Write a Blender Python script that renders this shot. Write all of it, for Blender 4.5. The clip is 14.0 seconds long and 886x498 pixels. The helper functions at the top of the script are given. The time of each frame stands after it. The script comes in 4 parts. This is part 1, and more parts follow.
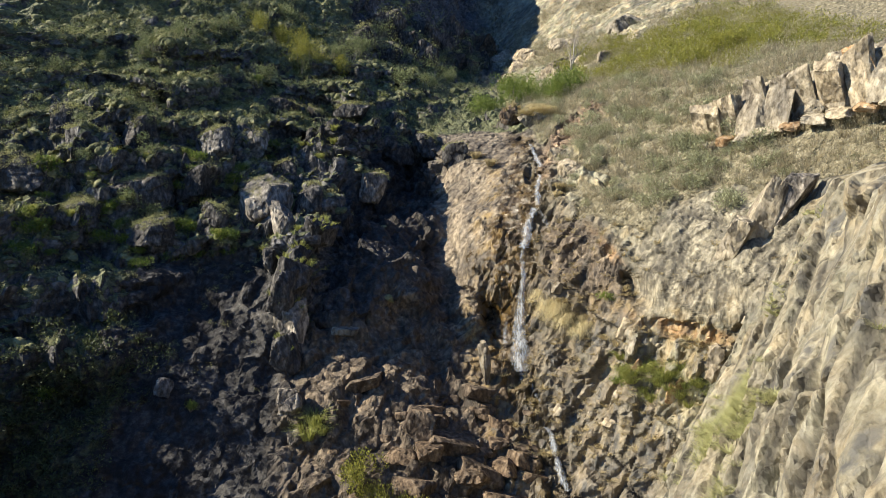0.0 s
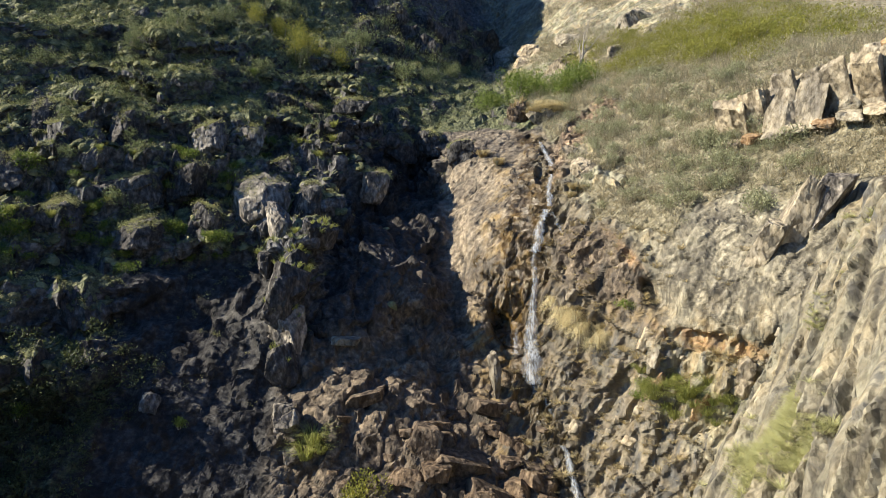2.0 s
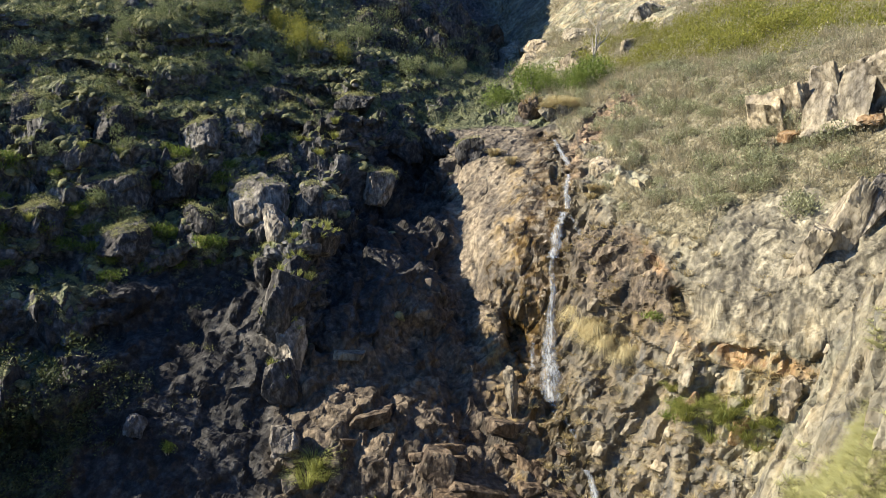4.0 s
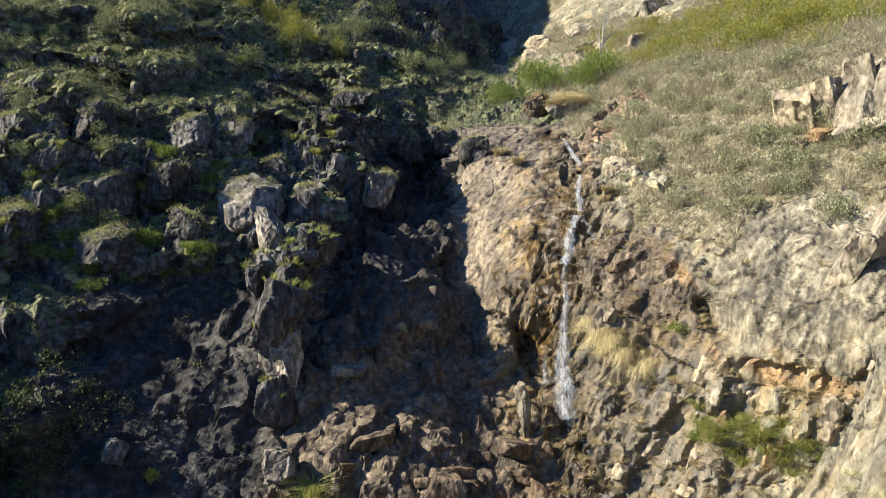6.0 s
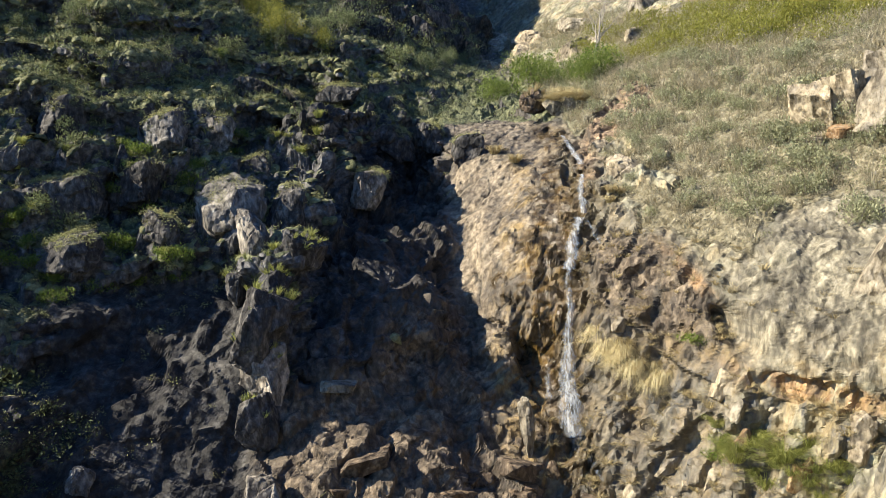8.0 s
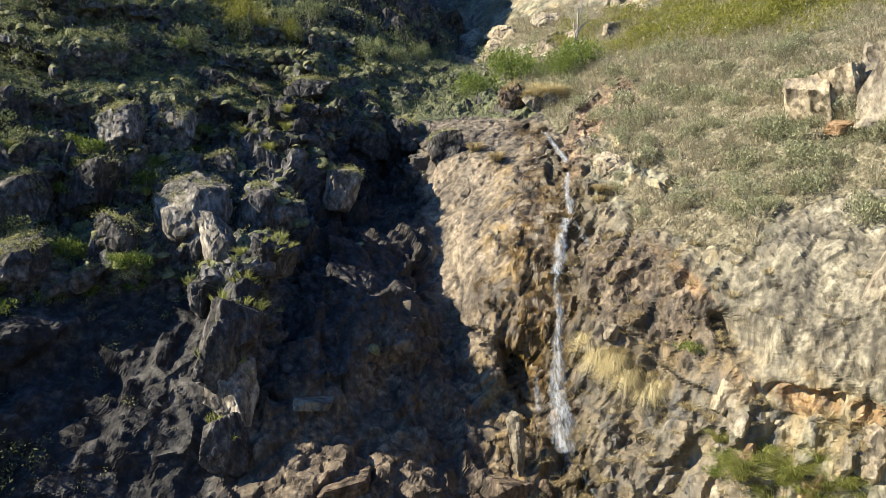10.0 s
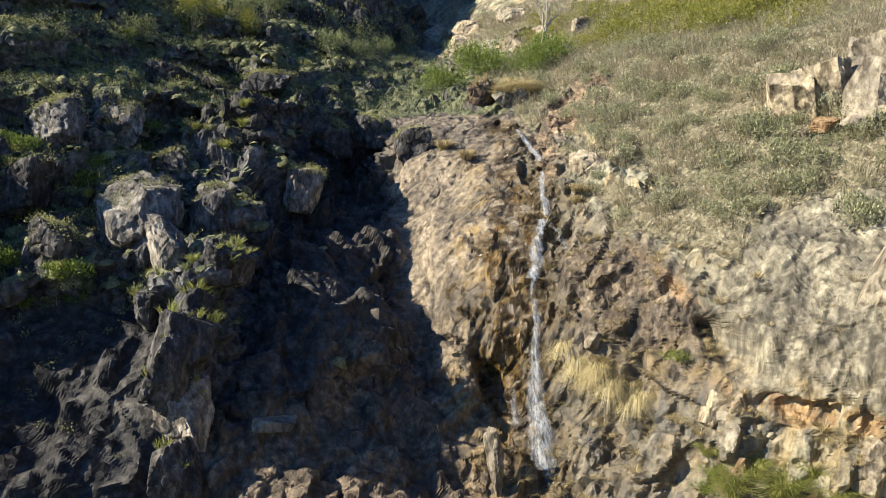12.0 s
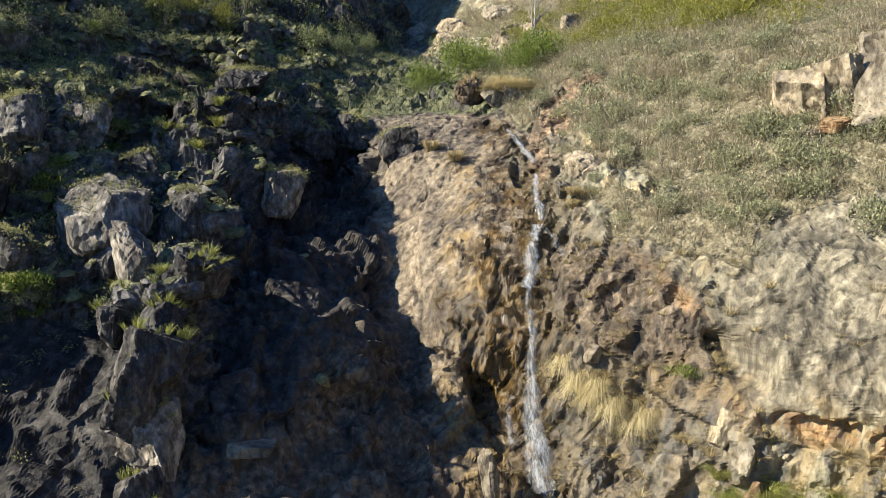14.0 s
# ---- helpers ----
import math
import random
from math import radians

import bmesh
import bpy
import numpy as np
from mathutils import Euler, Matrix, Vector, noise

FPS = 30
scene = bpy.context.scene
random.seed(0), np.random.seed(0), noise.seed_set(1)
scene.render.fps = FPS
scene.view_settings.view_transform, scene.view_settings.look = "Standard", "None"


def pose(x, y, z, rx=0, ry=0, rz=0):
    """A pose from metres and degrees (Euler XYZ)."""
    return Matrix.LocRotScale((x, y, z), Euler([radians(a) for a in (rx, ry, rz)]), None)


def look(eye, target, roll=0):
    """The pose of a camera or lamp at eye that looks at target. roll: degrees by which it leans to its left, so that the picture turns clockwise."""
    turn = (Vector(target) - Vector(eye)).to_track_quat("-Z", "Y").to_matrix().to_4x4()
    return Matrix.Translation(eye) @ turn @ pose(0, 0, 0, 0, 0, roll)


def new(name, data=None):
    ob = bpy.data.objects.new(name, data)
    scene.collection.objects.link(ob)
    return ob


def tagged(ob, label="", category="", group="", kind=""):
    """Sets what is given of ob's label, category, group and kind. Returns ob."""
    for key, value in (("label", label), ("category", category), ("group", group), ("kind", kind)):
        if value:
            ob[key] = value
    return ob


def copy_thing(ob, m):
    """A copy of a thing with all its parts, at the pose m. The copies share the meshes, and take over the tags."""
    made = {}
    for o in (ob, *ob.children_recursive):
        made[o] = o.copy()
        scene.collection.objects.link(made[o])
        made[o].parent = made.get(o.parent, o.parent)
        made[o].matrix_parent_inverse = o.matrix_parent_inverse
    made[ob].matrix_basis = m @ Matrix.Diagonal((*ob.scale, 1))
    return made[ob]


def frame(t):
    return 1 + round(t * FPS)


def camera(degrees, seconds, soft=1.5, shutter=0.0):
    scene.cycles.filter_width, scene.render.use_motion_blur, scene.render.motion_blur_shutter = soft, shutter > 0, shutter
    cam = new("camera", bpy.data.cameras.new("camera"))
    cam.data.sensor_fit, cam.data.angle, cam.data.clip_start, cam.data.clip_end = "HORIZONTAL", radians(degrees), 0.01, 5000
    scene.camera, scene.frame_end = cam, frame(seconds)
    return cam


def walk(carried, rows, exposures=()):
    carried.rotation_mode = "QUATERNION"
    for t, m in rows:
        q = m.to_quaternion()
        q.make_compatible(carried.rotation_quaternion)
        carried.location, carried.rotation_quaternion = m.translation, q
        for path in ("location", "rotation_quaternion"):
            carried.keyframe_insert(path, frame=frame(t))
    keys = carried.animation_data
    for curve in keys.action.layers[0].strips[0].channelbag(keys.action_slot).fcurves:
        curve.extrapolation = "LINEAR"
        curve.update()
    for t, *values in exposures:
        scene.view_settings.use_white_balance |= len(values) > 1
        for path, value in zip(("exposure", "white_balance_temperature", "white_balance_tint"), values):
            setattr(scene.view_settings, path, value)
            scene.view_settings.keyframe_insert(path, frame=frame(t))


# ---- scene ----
# The camera: a drone that flies level up the ravine, looking 7 degrees down; z = 0 is its height.
cam = camera(63.82, 14.0, soft=0.5)
ROWS = [
    (0.0, -0.000, 0.000, 0.000, 83.00, -0.04, 0.00),
    (0.5, -0.112, 0.607, -0.021, 82.99, -0.05, -0.04),
    (1.0, -0.234, 1.260, -0.039, 82.97, -0.08, -0.09),
    (1.5, -0.379, 1.985, -0.053, 82.96, -0.14, -0.14),
    (2.0, -0.552, 2.772, -0.066, 82.96, -0.19, -0.17),
    (2.5, -0.724, 3.586, -0.073, 82.96, -0.18, -0.22),
    (3.0, -0.892, 4.393, -0.075, 82.94, -0.22, -0.23),
    (5.5, -1.795, 7.963, -0.022, 82.82, -0.22, -0.74),
    (6.0, -1.906, 8.607, -0.031, 82.82, -0.21, -0.89),
    (6.5, -2.023, 9.250, -0.036, 82.81, -0.16, -0.90),
    (7.0, -2.155, 9.890, -0.038, 82.79, -0.16, -0.94),
    (7.5, -2.300, 10.527, -0.041, 82.76, -0.19, -1.39),
    (8.0, -2.457, 11.145, -0.051, 82.73, -0.20, -2.21),
    (10.5, -3.146, 14.036, -0.106, 82.61, -0.16, -5.59),
    (11.0, -3.199, 14.564, -0.108, 82.61, -0.12, -6.27),
    (11.5, -3.232, 15.089, -0.113, 82.57, -0.15, -7.12),
    (12.0, -3.251, 15.608, -0.115, 82.52, -0.20, -8.10),
    (12.5, -3.269, 16.130, -0.119, 82.49, -0.26, -9.12),
    (13.0, -3.286, 16.653, -0.117, 82.49, -0.23, -9.60),
    (13.5, -3.297, 17.161, -0.107, 82.51, -0.23, -9.62),
    (14.0, -3.301, 17.640, -0.091, 82.59, -0.22, -9.60),
]
# the drone's camera opens up a little in the middle of the flight
walk(cam, [(t, pose(x, y, z, rx, ry, rz)) for t, x, y, z, rx, ry, rz in ROWS],
     ((0.0, 1.2), (3.0, 1.22), (5.5, 1.34), (8.0, 1.37), (10.5, 1.3), (12.5, 1.22), (14.0, 1.18)))

# ---- light ----
SUN_AZ, SUN_EL = radians(-95.0), radians(34.5)    # azimuth from +y towards +x: the sun stands over the left shoulder of the ravine
to_sun = Vector((math.sin(SUN_AZ) * math.cos(SUN_EL), math.cos(SUN_AZ) * math.cos(SUN_EL), math.sin(SUN_EL)))
world = bpy.data.worlds.new("sky")
scene.world = world
world.use_nodes = True
sky = world.node_tree.nodes.new("ShaderNodeTexSky")
sky.sky_type, sky.sun_disc, sky.sun_elevation, sky.sun_rotation = "NISHITA", False, SUN_EL, SUN_AZ
back = world.node_tree.nodes["Background"]
blue = world.node_tree.nodes.new("ShaderNodeMix")           # a clear winter sky, a little bluer than the model's
blue.data_type, blue.blend_type = "RGBA", "MULTIPLY"
blue.inputs[0].default_value, blue.inputs[7].default_value = 1.0, (0.51, 0.95, 1.62, 1)
world.node_tree.links.new(sky.outputs["Color"], blue.inputs[6])
world.node_tree.links.new(blue.outputs[2], back.inputs["Color"])
back.inputs["Strength"].default_value = 0.05
sun = new("sun", bpy.data.lights.new("sun", "SUN"))
sun.data.energy, sun.data.angle, sun.data.color = 5.3, radians(0.53), (1.0, 0.9, 0.72)
sun.matrix_world = look(Vector((0, 0, 60)) + to_sun * 50, (0, 0, 60))

# ---- number tools: hashed noise, facets, smooth steps ----
def hashed(i, j, k, seed):
    """Random numbers from 0 to 1 for whole-number cells."""
    n = (i.astype(np.int64) * 374761393 + j.astype(np.int64) * 668265263 + k.astype(np.int64) * 2147483647 + seed * 974634721) & 0xFFFFFFFF
    n = ((n ^ (n >> 13)) * 1274126177) & 0xFFFFFFFF
    n = ((n ^ (n >> 16)) * 2246822519) & 0xFFFFFFFF
    return ((n ^ (n >> 15)) & 0xFFFFFF) / 16777216.0


def soft(p, size, seed=0):
    """Smooth noise from -1 to 1 at points p (n, 3); size in metres, one number or three."""
    q = p / np.asarray(size, float)
    c = np.floor(q)
    f = q - c
    f = f * f * (3 - 2 * f)
    c = c.astype(np.int64)
    total = 0
    for dx in (0, 1):
        for dy in (0, 1):
            for dz in (0, 1):
                wgt = (f[:, 0] if dx else 1 - f[:, 0]) * (f[:, 1] if dy else 1 - f[:, 1]) * (f[:, 2] if dz else 1 - f[:, 2])
                total = total + wgt * hashed(c[:, 0] + dx, c[:, 1] + dy, c[:, 2] + dz, seed)
    return total * 2 - 1


def layered(p, size, seed=0, octaves=4):
    size = np.asarray(size, float)
    return sum(soft(p, size / 2 ** o, seed + o) / 2 ** o for o in range(octaves)) / 1.6


def facets(p, size, seed=0, tilt=1.0, join=0.08):
    """Broken rock: every cell is a tilted plane, and neighbours meet in a short slope of width join.
    Gives the height (about -1 to 1) and the distance to the joint (0 in the joint)."""
    q = p / np.asarray(size, float)
    c = np.floor(q).astype(np.int64)
    first, second = np.full(len(q), 9.0), np.full(len(q), 9.0)
    height, other = np.zeros(len(q)), np.zeros(len(q))
    for dx in (-1, 0, 1):
        for dy in (-1, 0, 1):
            for dz in (-1, 0, 1):
                i, j, k = c[:, 0] + dx, c[:, 1] + dy, c[:, 2] + dz
                v = np.stack([i + hashed(i, j, k, seed), j + hashed(i, j, k, seed + 1), k + hashed(i, j, k, seed + 2)], 1) - q
                d = (v * v).sum(1)
                lean = sum((hashed(i, j, k, seed + 3 + a) - 0.5) * v[:, a] for a in range(3))
                here = hashed(i, j, k, seed + 7) * 2 - 1 + 3.0 * tilt * lean
                near = d < first
                next_best = ~near & (d < second)
                second = np.where(near, first, np.where(next_best, d, second))
                other = np.where(near, height, np.where(next_best, here, other))
                height = np.where(near, here, height)
                first = np.where(near, d, first)
    gap = np.sqrt(second) - np.sqrt(first)
    mix = 0.5 + 0.5 * np.clip(gap / join, 0, 1)
    return height * mix + other * (1 - mix), gap


def blocks(a, b, wide, tall, seed=0, tilt=0.5):
    """Jointed rock: uneven oblong blocks, wide across the joints and tall along them.
    Gives the height of each block's tilted face (about -1 to 1) and the distance to the joint in metres."""
    zero = np.zeros(len(a), np.int64)

    def cell(v, other, s):
        i = np.floor(v).astype(np.int64)
        low = i + 0.7 * (hashed(i, other, zero, s) - 0.5)
        i = np.where(v < low, i - 1, i)
        high = i + 1 + 0.7 * (hashed(i + 1, other, zero, s) - 0.5)
        i = np.where(v >= high, i + 1, i)
        low, high = i + 0.7 * (hashed(i, other, zero, s) - 0.5), i + 1 + 0.7 * (hashed(i + 1, other, zero, s) - 0.5)
        return i, low, high

    va, vb = a / wide, b / tall
    i, la, ha = cell(va, zero, seed)
    vb = vb + hashed(i, zero, zero, seed + 1) * 7
    j, lb, hb = cell(vb, i, seed + 2)
    ua, ub = (va - la) / (ha - la) - 0.5, (vb - lb) / (hb - lb) - 0.5
    height = hashed(i, j, zero, seed + 3) * 2 - 1 + 2 * tilt * ((hashed(i, j, zero, seed + 4) - 0.5) * ua + (hashed(i, j, zero, seed + 5) - 0.5) * ub)
    gap = np.minimum(np.minimum(va - la, ha - va) * wide, np.minimum(vb - lb, hb - vb) * tall)
    return height, gap


def ease(a, b, v):
    t = np.clip((v - a) / (b - a), 0, 1)
    return t * t * (3 - 2 * t)


def bump_at(x, z, cx, cz, rx, rz, lean=0.0):
    """A smooth mound round (cx, cz); lean slants it to the right as it rises."""
    return np.exp(-(((x - cx - lean * (z - cz)) / rx) ** 2) - ((z - cz) / rz) ** 2)


def block_at(x, z, cx, cz, rx, rz, lean=0.0):
    """A mound with a level top and steep sides."""
    return np.exp(-(((x - cx - lean * (z - cz)) / rx) ** 4) - ((z - cz) / rz) ** 4)


def spline(v, at, values):
    """A smooth curve through values (stations first) at the stations, for points v; values (stations, n) goes with v point by point or holds one column."""
    at = np.asarray(at, float)
    slope = np.gradient(values, at, axis=0)
    i = np.clip(np.searchsorted(at, v) - 1, 0, len(at) - 2)
    span = at[i + 1] - at[i]
    t = np.clip((v - at[i]) / span, 0, 1)
    n = np.arange(len(v)) if values.shape[1] > 1 else np.zeros(len(v), int)
    a, b, ma, mb = values[i, n], values[i + 1, n], slope[i, n] * span, slope[i + 1, n] * span
    return a * (2 * t ** 3 - 3 * t * t + 1) + ma * (t ** 3 - 2 * t * t + t) + b * (3 * t * t - 2 * t ** 3) + mb * (t ** 3 - t * t)


# ---- the hillside: a contour plan ----
# At each height, how far the slope lies behind the start of the flight, at stations across the ravine.
STATIONS = (-50, -28, -20, -14, -9, -5, -1, 3, 7, 12, 18, 45)
CONTOURS = {
    -28: (13.5, 19, 20, 21, 21, 21.5, 22, 22, 22.5, 23, 24, 20),
    # at -28 the unseen lower slope is pulled forward to shade the thicket
    -15: (17.5, 24, 31.5, 34, 36, 37, 37.5, 39.5, 39, 35.5, 33, 24),
    -10: (20.5, 29.5, 37.5, 40, 42, 43.5, 44.5, 45.6, 42.4, 37, 33.4, 26),
    -5: (26, 37.5, 43.5, 46, 47.5, 49, 50.5, 49.3, 46.2, 40, 34.4, 28),
    0: (35, 46, 47.8, 52, 56, 57.5, 57.5, 56, 53, 48, 42, 31),
    5: (43, 52.5, 56, 61, 65, 67, 68, 68, 66.5, 60.5, 50, 36),
    12: (54, 61.5, 66, 71, 75.5, 82, 87.5, 93, 96, 89, 77, 50),
    # unseen hilltop, brought nearer on the left to shade the upper gully
    40: (100, 105, 107, 109, 112, 119, 130, 146, 152, 149, 140, 120),
}


def slope_at(x, z):
    """Depth y of the smooth hillside at (x, z): the contour plan with its rib, alcove, ledges and gully."""
    levels = list(CONTOURS)
    table = np.array([CONTOURS[k] for k in levels], float)
    across = np.stack([spline(x, STATIONS, row[:, None]) for row in table])
    y = spline(z, levels, across)
    y = y - 4.0 * bump_at(x, z, -9.0, -6.4, 1.4, 3.0, 0.12)            # the rib of the shaded cliff
    y = y - 2.2 * block_at(x, z, -5.1, -7.4, 1.75, 3.0, 0.1)            # the rounded pillar beside it
    y = y - 0.9 * bump_at(x, z, -2.2, -8.0, 2.0, 2.6)                  # the low buttress next to the cleft
    y = y + 4.6 * bump_at(x, z, -2.4, -1.6, 2.7, 3.0)                  # the alcove above the buttress
    y = y + 2.0 * bump_at(x, z, 0.2, -7.6, 1.1, 4.4, -0.05)             # the dark cleft beside the fall
    y = y - 1.7 * bump_at(x, z, 3.3, -5.6, 1.7, 4.2, 0.15)              # the brown slab
    y = y - 1.5 * bump_at(x, z, -4.6, -12.6, 3.0, 1.6)                 # the sunlit foot of the ridge
    y = y - 4.2 * bump_at(x, z, -7.6, 1.2, 1.9, 3.6)                   # the shoulder of the cliff that shades the alcove
    y = y + 3.4 * block_at(x, z, -8.7, 2.1, 2.5, 1.15)                  # the black hollow under the upper ledge
    y = y + 4.0 * bump_at(x, z, 4.5, 13.0, 4.0, 5.0, 0.2)              # the upper gully
    y = y + 0.5 * bump_at(x, z, 13.2, -12.0, 2.0, 1.6)                 # the grassy bay under the pale wall
    y = y - 3.6 * bump_at(x, z, 23.8, 0.7, 4.4, 2.5)                   # the shelf that carries the jointed bluff
    y = y + 2.6 * bump_at(x, z, 10.95, -7.1, 0.46, 0.72, -0.3)        # the small cave
    y = y + 0.5 * bump_at(x, z, 12.6, -8.9, 1.4, 0.3, -1.5)            # the ochre overhang
    y = y + 1.2 * bump_at(x, z, 6.35, 1.75, 0.4, 0.25)                 # the dark hollow at the lip
    return y

# ---- materials ----
def material(name):
    m = bpy.data.materials.new(name)
    m.use_nodes = True
    t = m.node_tree
    return m, t, t.nodes["Principled BSDF"]


def node(t, kind, **inputs):
    n = t.nodes.new(kind)
    for key, value in inputs.items():
        sock = n.inputs[key.replace("_", " ")]
        if isinstance(value, bpy.types.NodeSocket):
            t.links.new(value, sock)
        else:
            sock.default_value = value
    return n


def grain(t, scale, detail=6.0, rough=0.6, stretch=(1, 1, 1), turn=(0, 0, 0)):
    """Noise at real-world size: scale in cycles per metre."""
    co = t.nodes.new("ShaderNodeNewGeometry").outputs["Position"]
    mapped = t.nodes.new("ShaderNodeMapping")
    mapped.inputs["Scale"].default_value = stretch
    mapped.inputs["Rotation"].default_value = turn
    t.links.new(co, mapped.inputs["Vector"])
    return node(t, "ShaderNodeTexNoise", Vector=mapped.outputs["Vector"], Scale=scale, Detail=detail, Roughness=rough).outputs["Fac"]


def ramp(t, fac, *stops):
    r = t.nodes.new("ShaderNodeValToRGB")
    els = r.color_ramp.elements
    while len(els) < len(stops):
        els.new(0.5)
    for e, (p, c) in zip(els, stops):
        e.position, e.color = p, (*c, 1)
    t.links.new(fac, r.inputs["Fac"])
    return r.outputs["Color"]


def span(t, fac, a, b):
    r = node(t, "ShaderNodeMapRange", Value=fac, From_Min=a, From_Max=b)
    r.interpolation_type = "SMOOTHSTEP"
    return r.outputs["Result"]


def blend(t, fac, a, b, kind="MIX"):
    m = t.nodes.new("ShaderNodeMix")
    m.data_type, m.blend_type = "RGBA", kind
    for sock, value in ((m.inputs[0], fac), (m.inputs[6], a), (m.inputs[7], b)):
        if isinstance(value, bpy.types.NodeSocket):
            t.links.new(value, sock)
        elif isinstance(value, (int, float)):
            sock.default_value = value
        else:
            sock.default_value = (*value, 1)
    return m.outputs[2]


def maths(t, op, a, b=0.0):
    m = t.nodes.new("ShaderNodeMath")
    m.operation = op
    for sock, value in zip(m.inputs, (a, b)):
        if isinstance(value, bpy.types.NodeSocket):
            t.links.new(value, sock)
        else:
            sock.default_value = value
    return m.outputs[0]


def relief(t, bsdf, height, strength, distance):
    b = node(t, "ShaderNodeBump", Height=height, Strength=strength, Distance=distance)
    t.links.new(b.outputs["Normal"], bsdf.inputs["Normal"])


def chisel(t, scale, slope, stretch=(1, 1, 1), turn=(0, 0, 0), bend=0.12):
    """Relief of broken stone in metres: cells with flat, randomly tilted faces that meet in sharp edges."""
    co = t.nodes.new("ShaderNodeNewGeometry").outputs["Position"]
    mapped = t.nodes.new("ShaderNodeMapping")
    mapped.inputs["Scale"].default_value, mapped.inputs["Rotation"].default_value = stretch, turn
    t.links.new(co, mapped.inputs["Vector"])
    wobble = node(t, "ShaderNodeTexNoise", Vector=mapped.outputs["Vector"], Scale=scale * 0.9, Detail=3.0)

    def vec(op, a, b):
        v = t.nodes.new("ShaderNodeVectorMath")
        v.operation = op
        for sock, value in zip(v.inputs, (a, b)):
            if isinstance(value, bpy.types.NodeSocket):
                t.links.new(value, sock)
            else:
                sock.default_value = value
        return v

    shift = vec("MULTIPLY", vec("SUBTRACT", wobble.outputs["Color"], (0.5, 0.5, 0.5)).outputs[0], (bend * 4 / scale,) * 3).outputs[0]
    place = vec("ADD", mapped.outputs["Vector"], shift).outputs[0]
    cells = node(t, "ShaderNodeTexVoronoi", Vector=place, Scale=scale)
    off = vec("SUBTRACT", place, cells.outputs["Position"]).outputs[0]
    tilt = vec("SUBTRACT", cells.outputs["Color"], (0.5, 0.5, 0.5)).outputs[0]
    return maths(t, "MULTIPLY", vec("DOT_PRODUCT", off, tilt).outputs["Value"], slope), cells.outputs["Color"]


def lumps(t, scale):
    """Rounded cushions, from 0 between them to 1 on top; scale in cushions per metre."""
    co = t.nodes.new("ShaderNodeNewGeometry").outputs["Position"]
    wobble = node(t, "ShaderNodeTexNoise", Vector=co, Scale=scale * 1.5, Detail=3.0)
    place = blend(t, 0.12 / scale, co, wobble.outputs["Color"], "LINEAR_LIGHT")
    cells = node(t, "ShaderNodeTexVoronoi", Scale=scale)
    t.links.new(place, cells.inputs["Vector"])
    d = cells.outputs["Distance"]
    return maths(t, "SUBTRACT", 1.0, maths(t, "MULTIPLY", d, d))


def attribute(t, name):
    a = t.nodes.new("ShaderNodeAttribute")
    a.attribute_name = name
    return a.outputs["Fac"]


DIP = (0, radians(-24), 0)         # the grain of the right wall rises to the right


def stone_colour(t, dark, mid, pale, coarse=0.35, fine=2.6, stretch=(1, 1, 1), turn=(0, 0, 0)):
    body = ramp(t, grain(t, fine, 8, 0.68, stretch, turn), (0.36, dark), (0.5, mid), (0.66, pale))
    patch = ramp(t, grain(t, coarse, 4, 0.6, stretch, turn), (0.38, (0.5, 0.49, 0.5)), (0.62, (1.15, 1.12, 1.06)))
    return blend(t, 1.0, body, patch, "MULTIPLY")


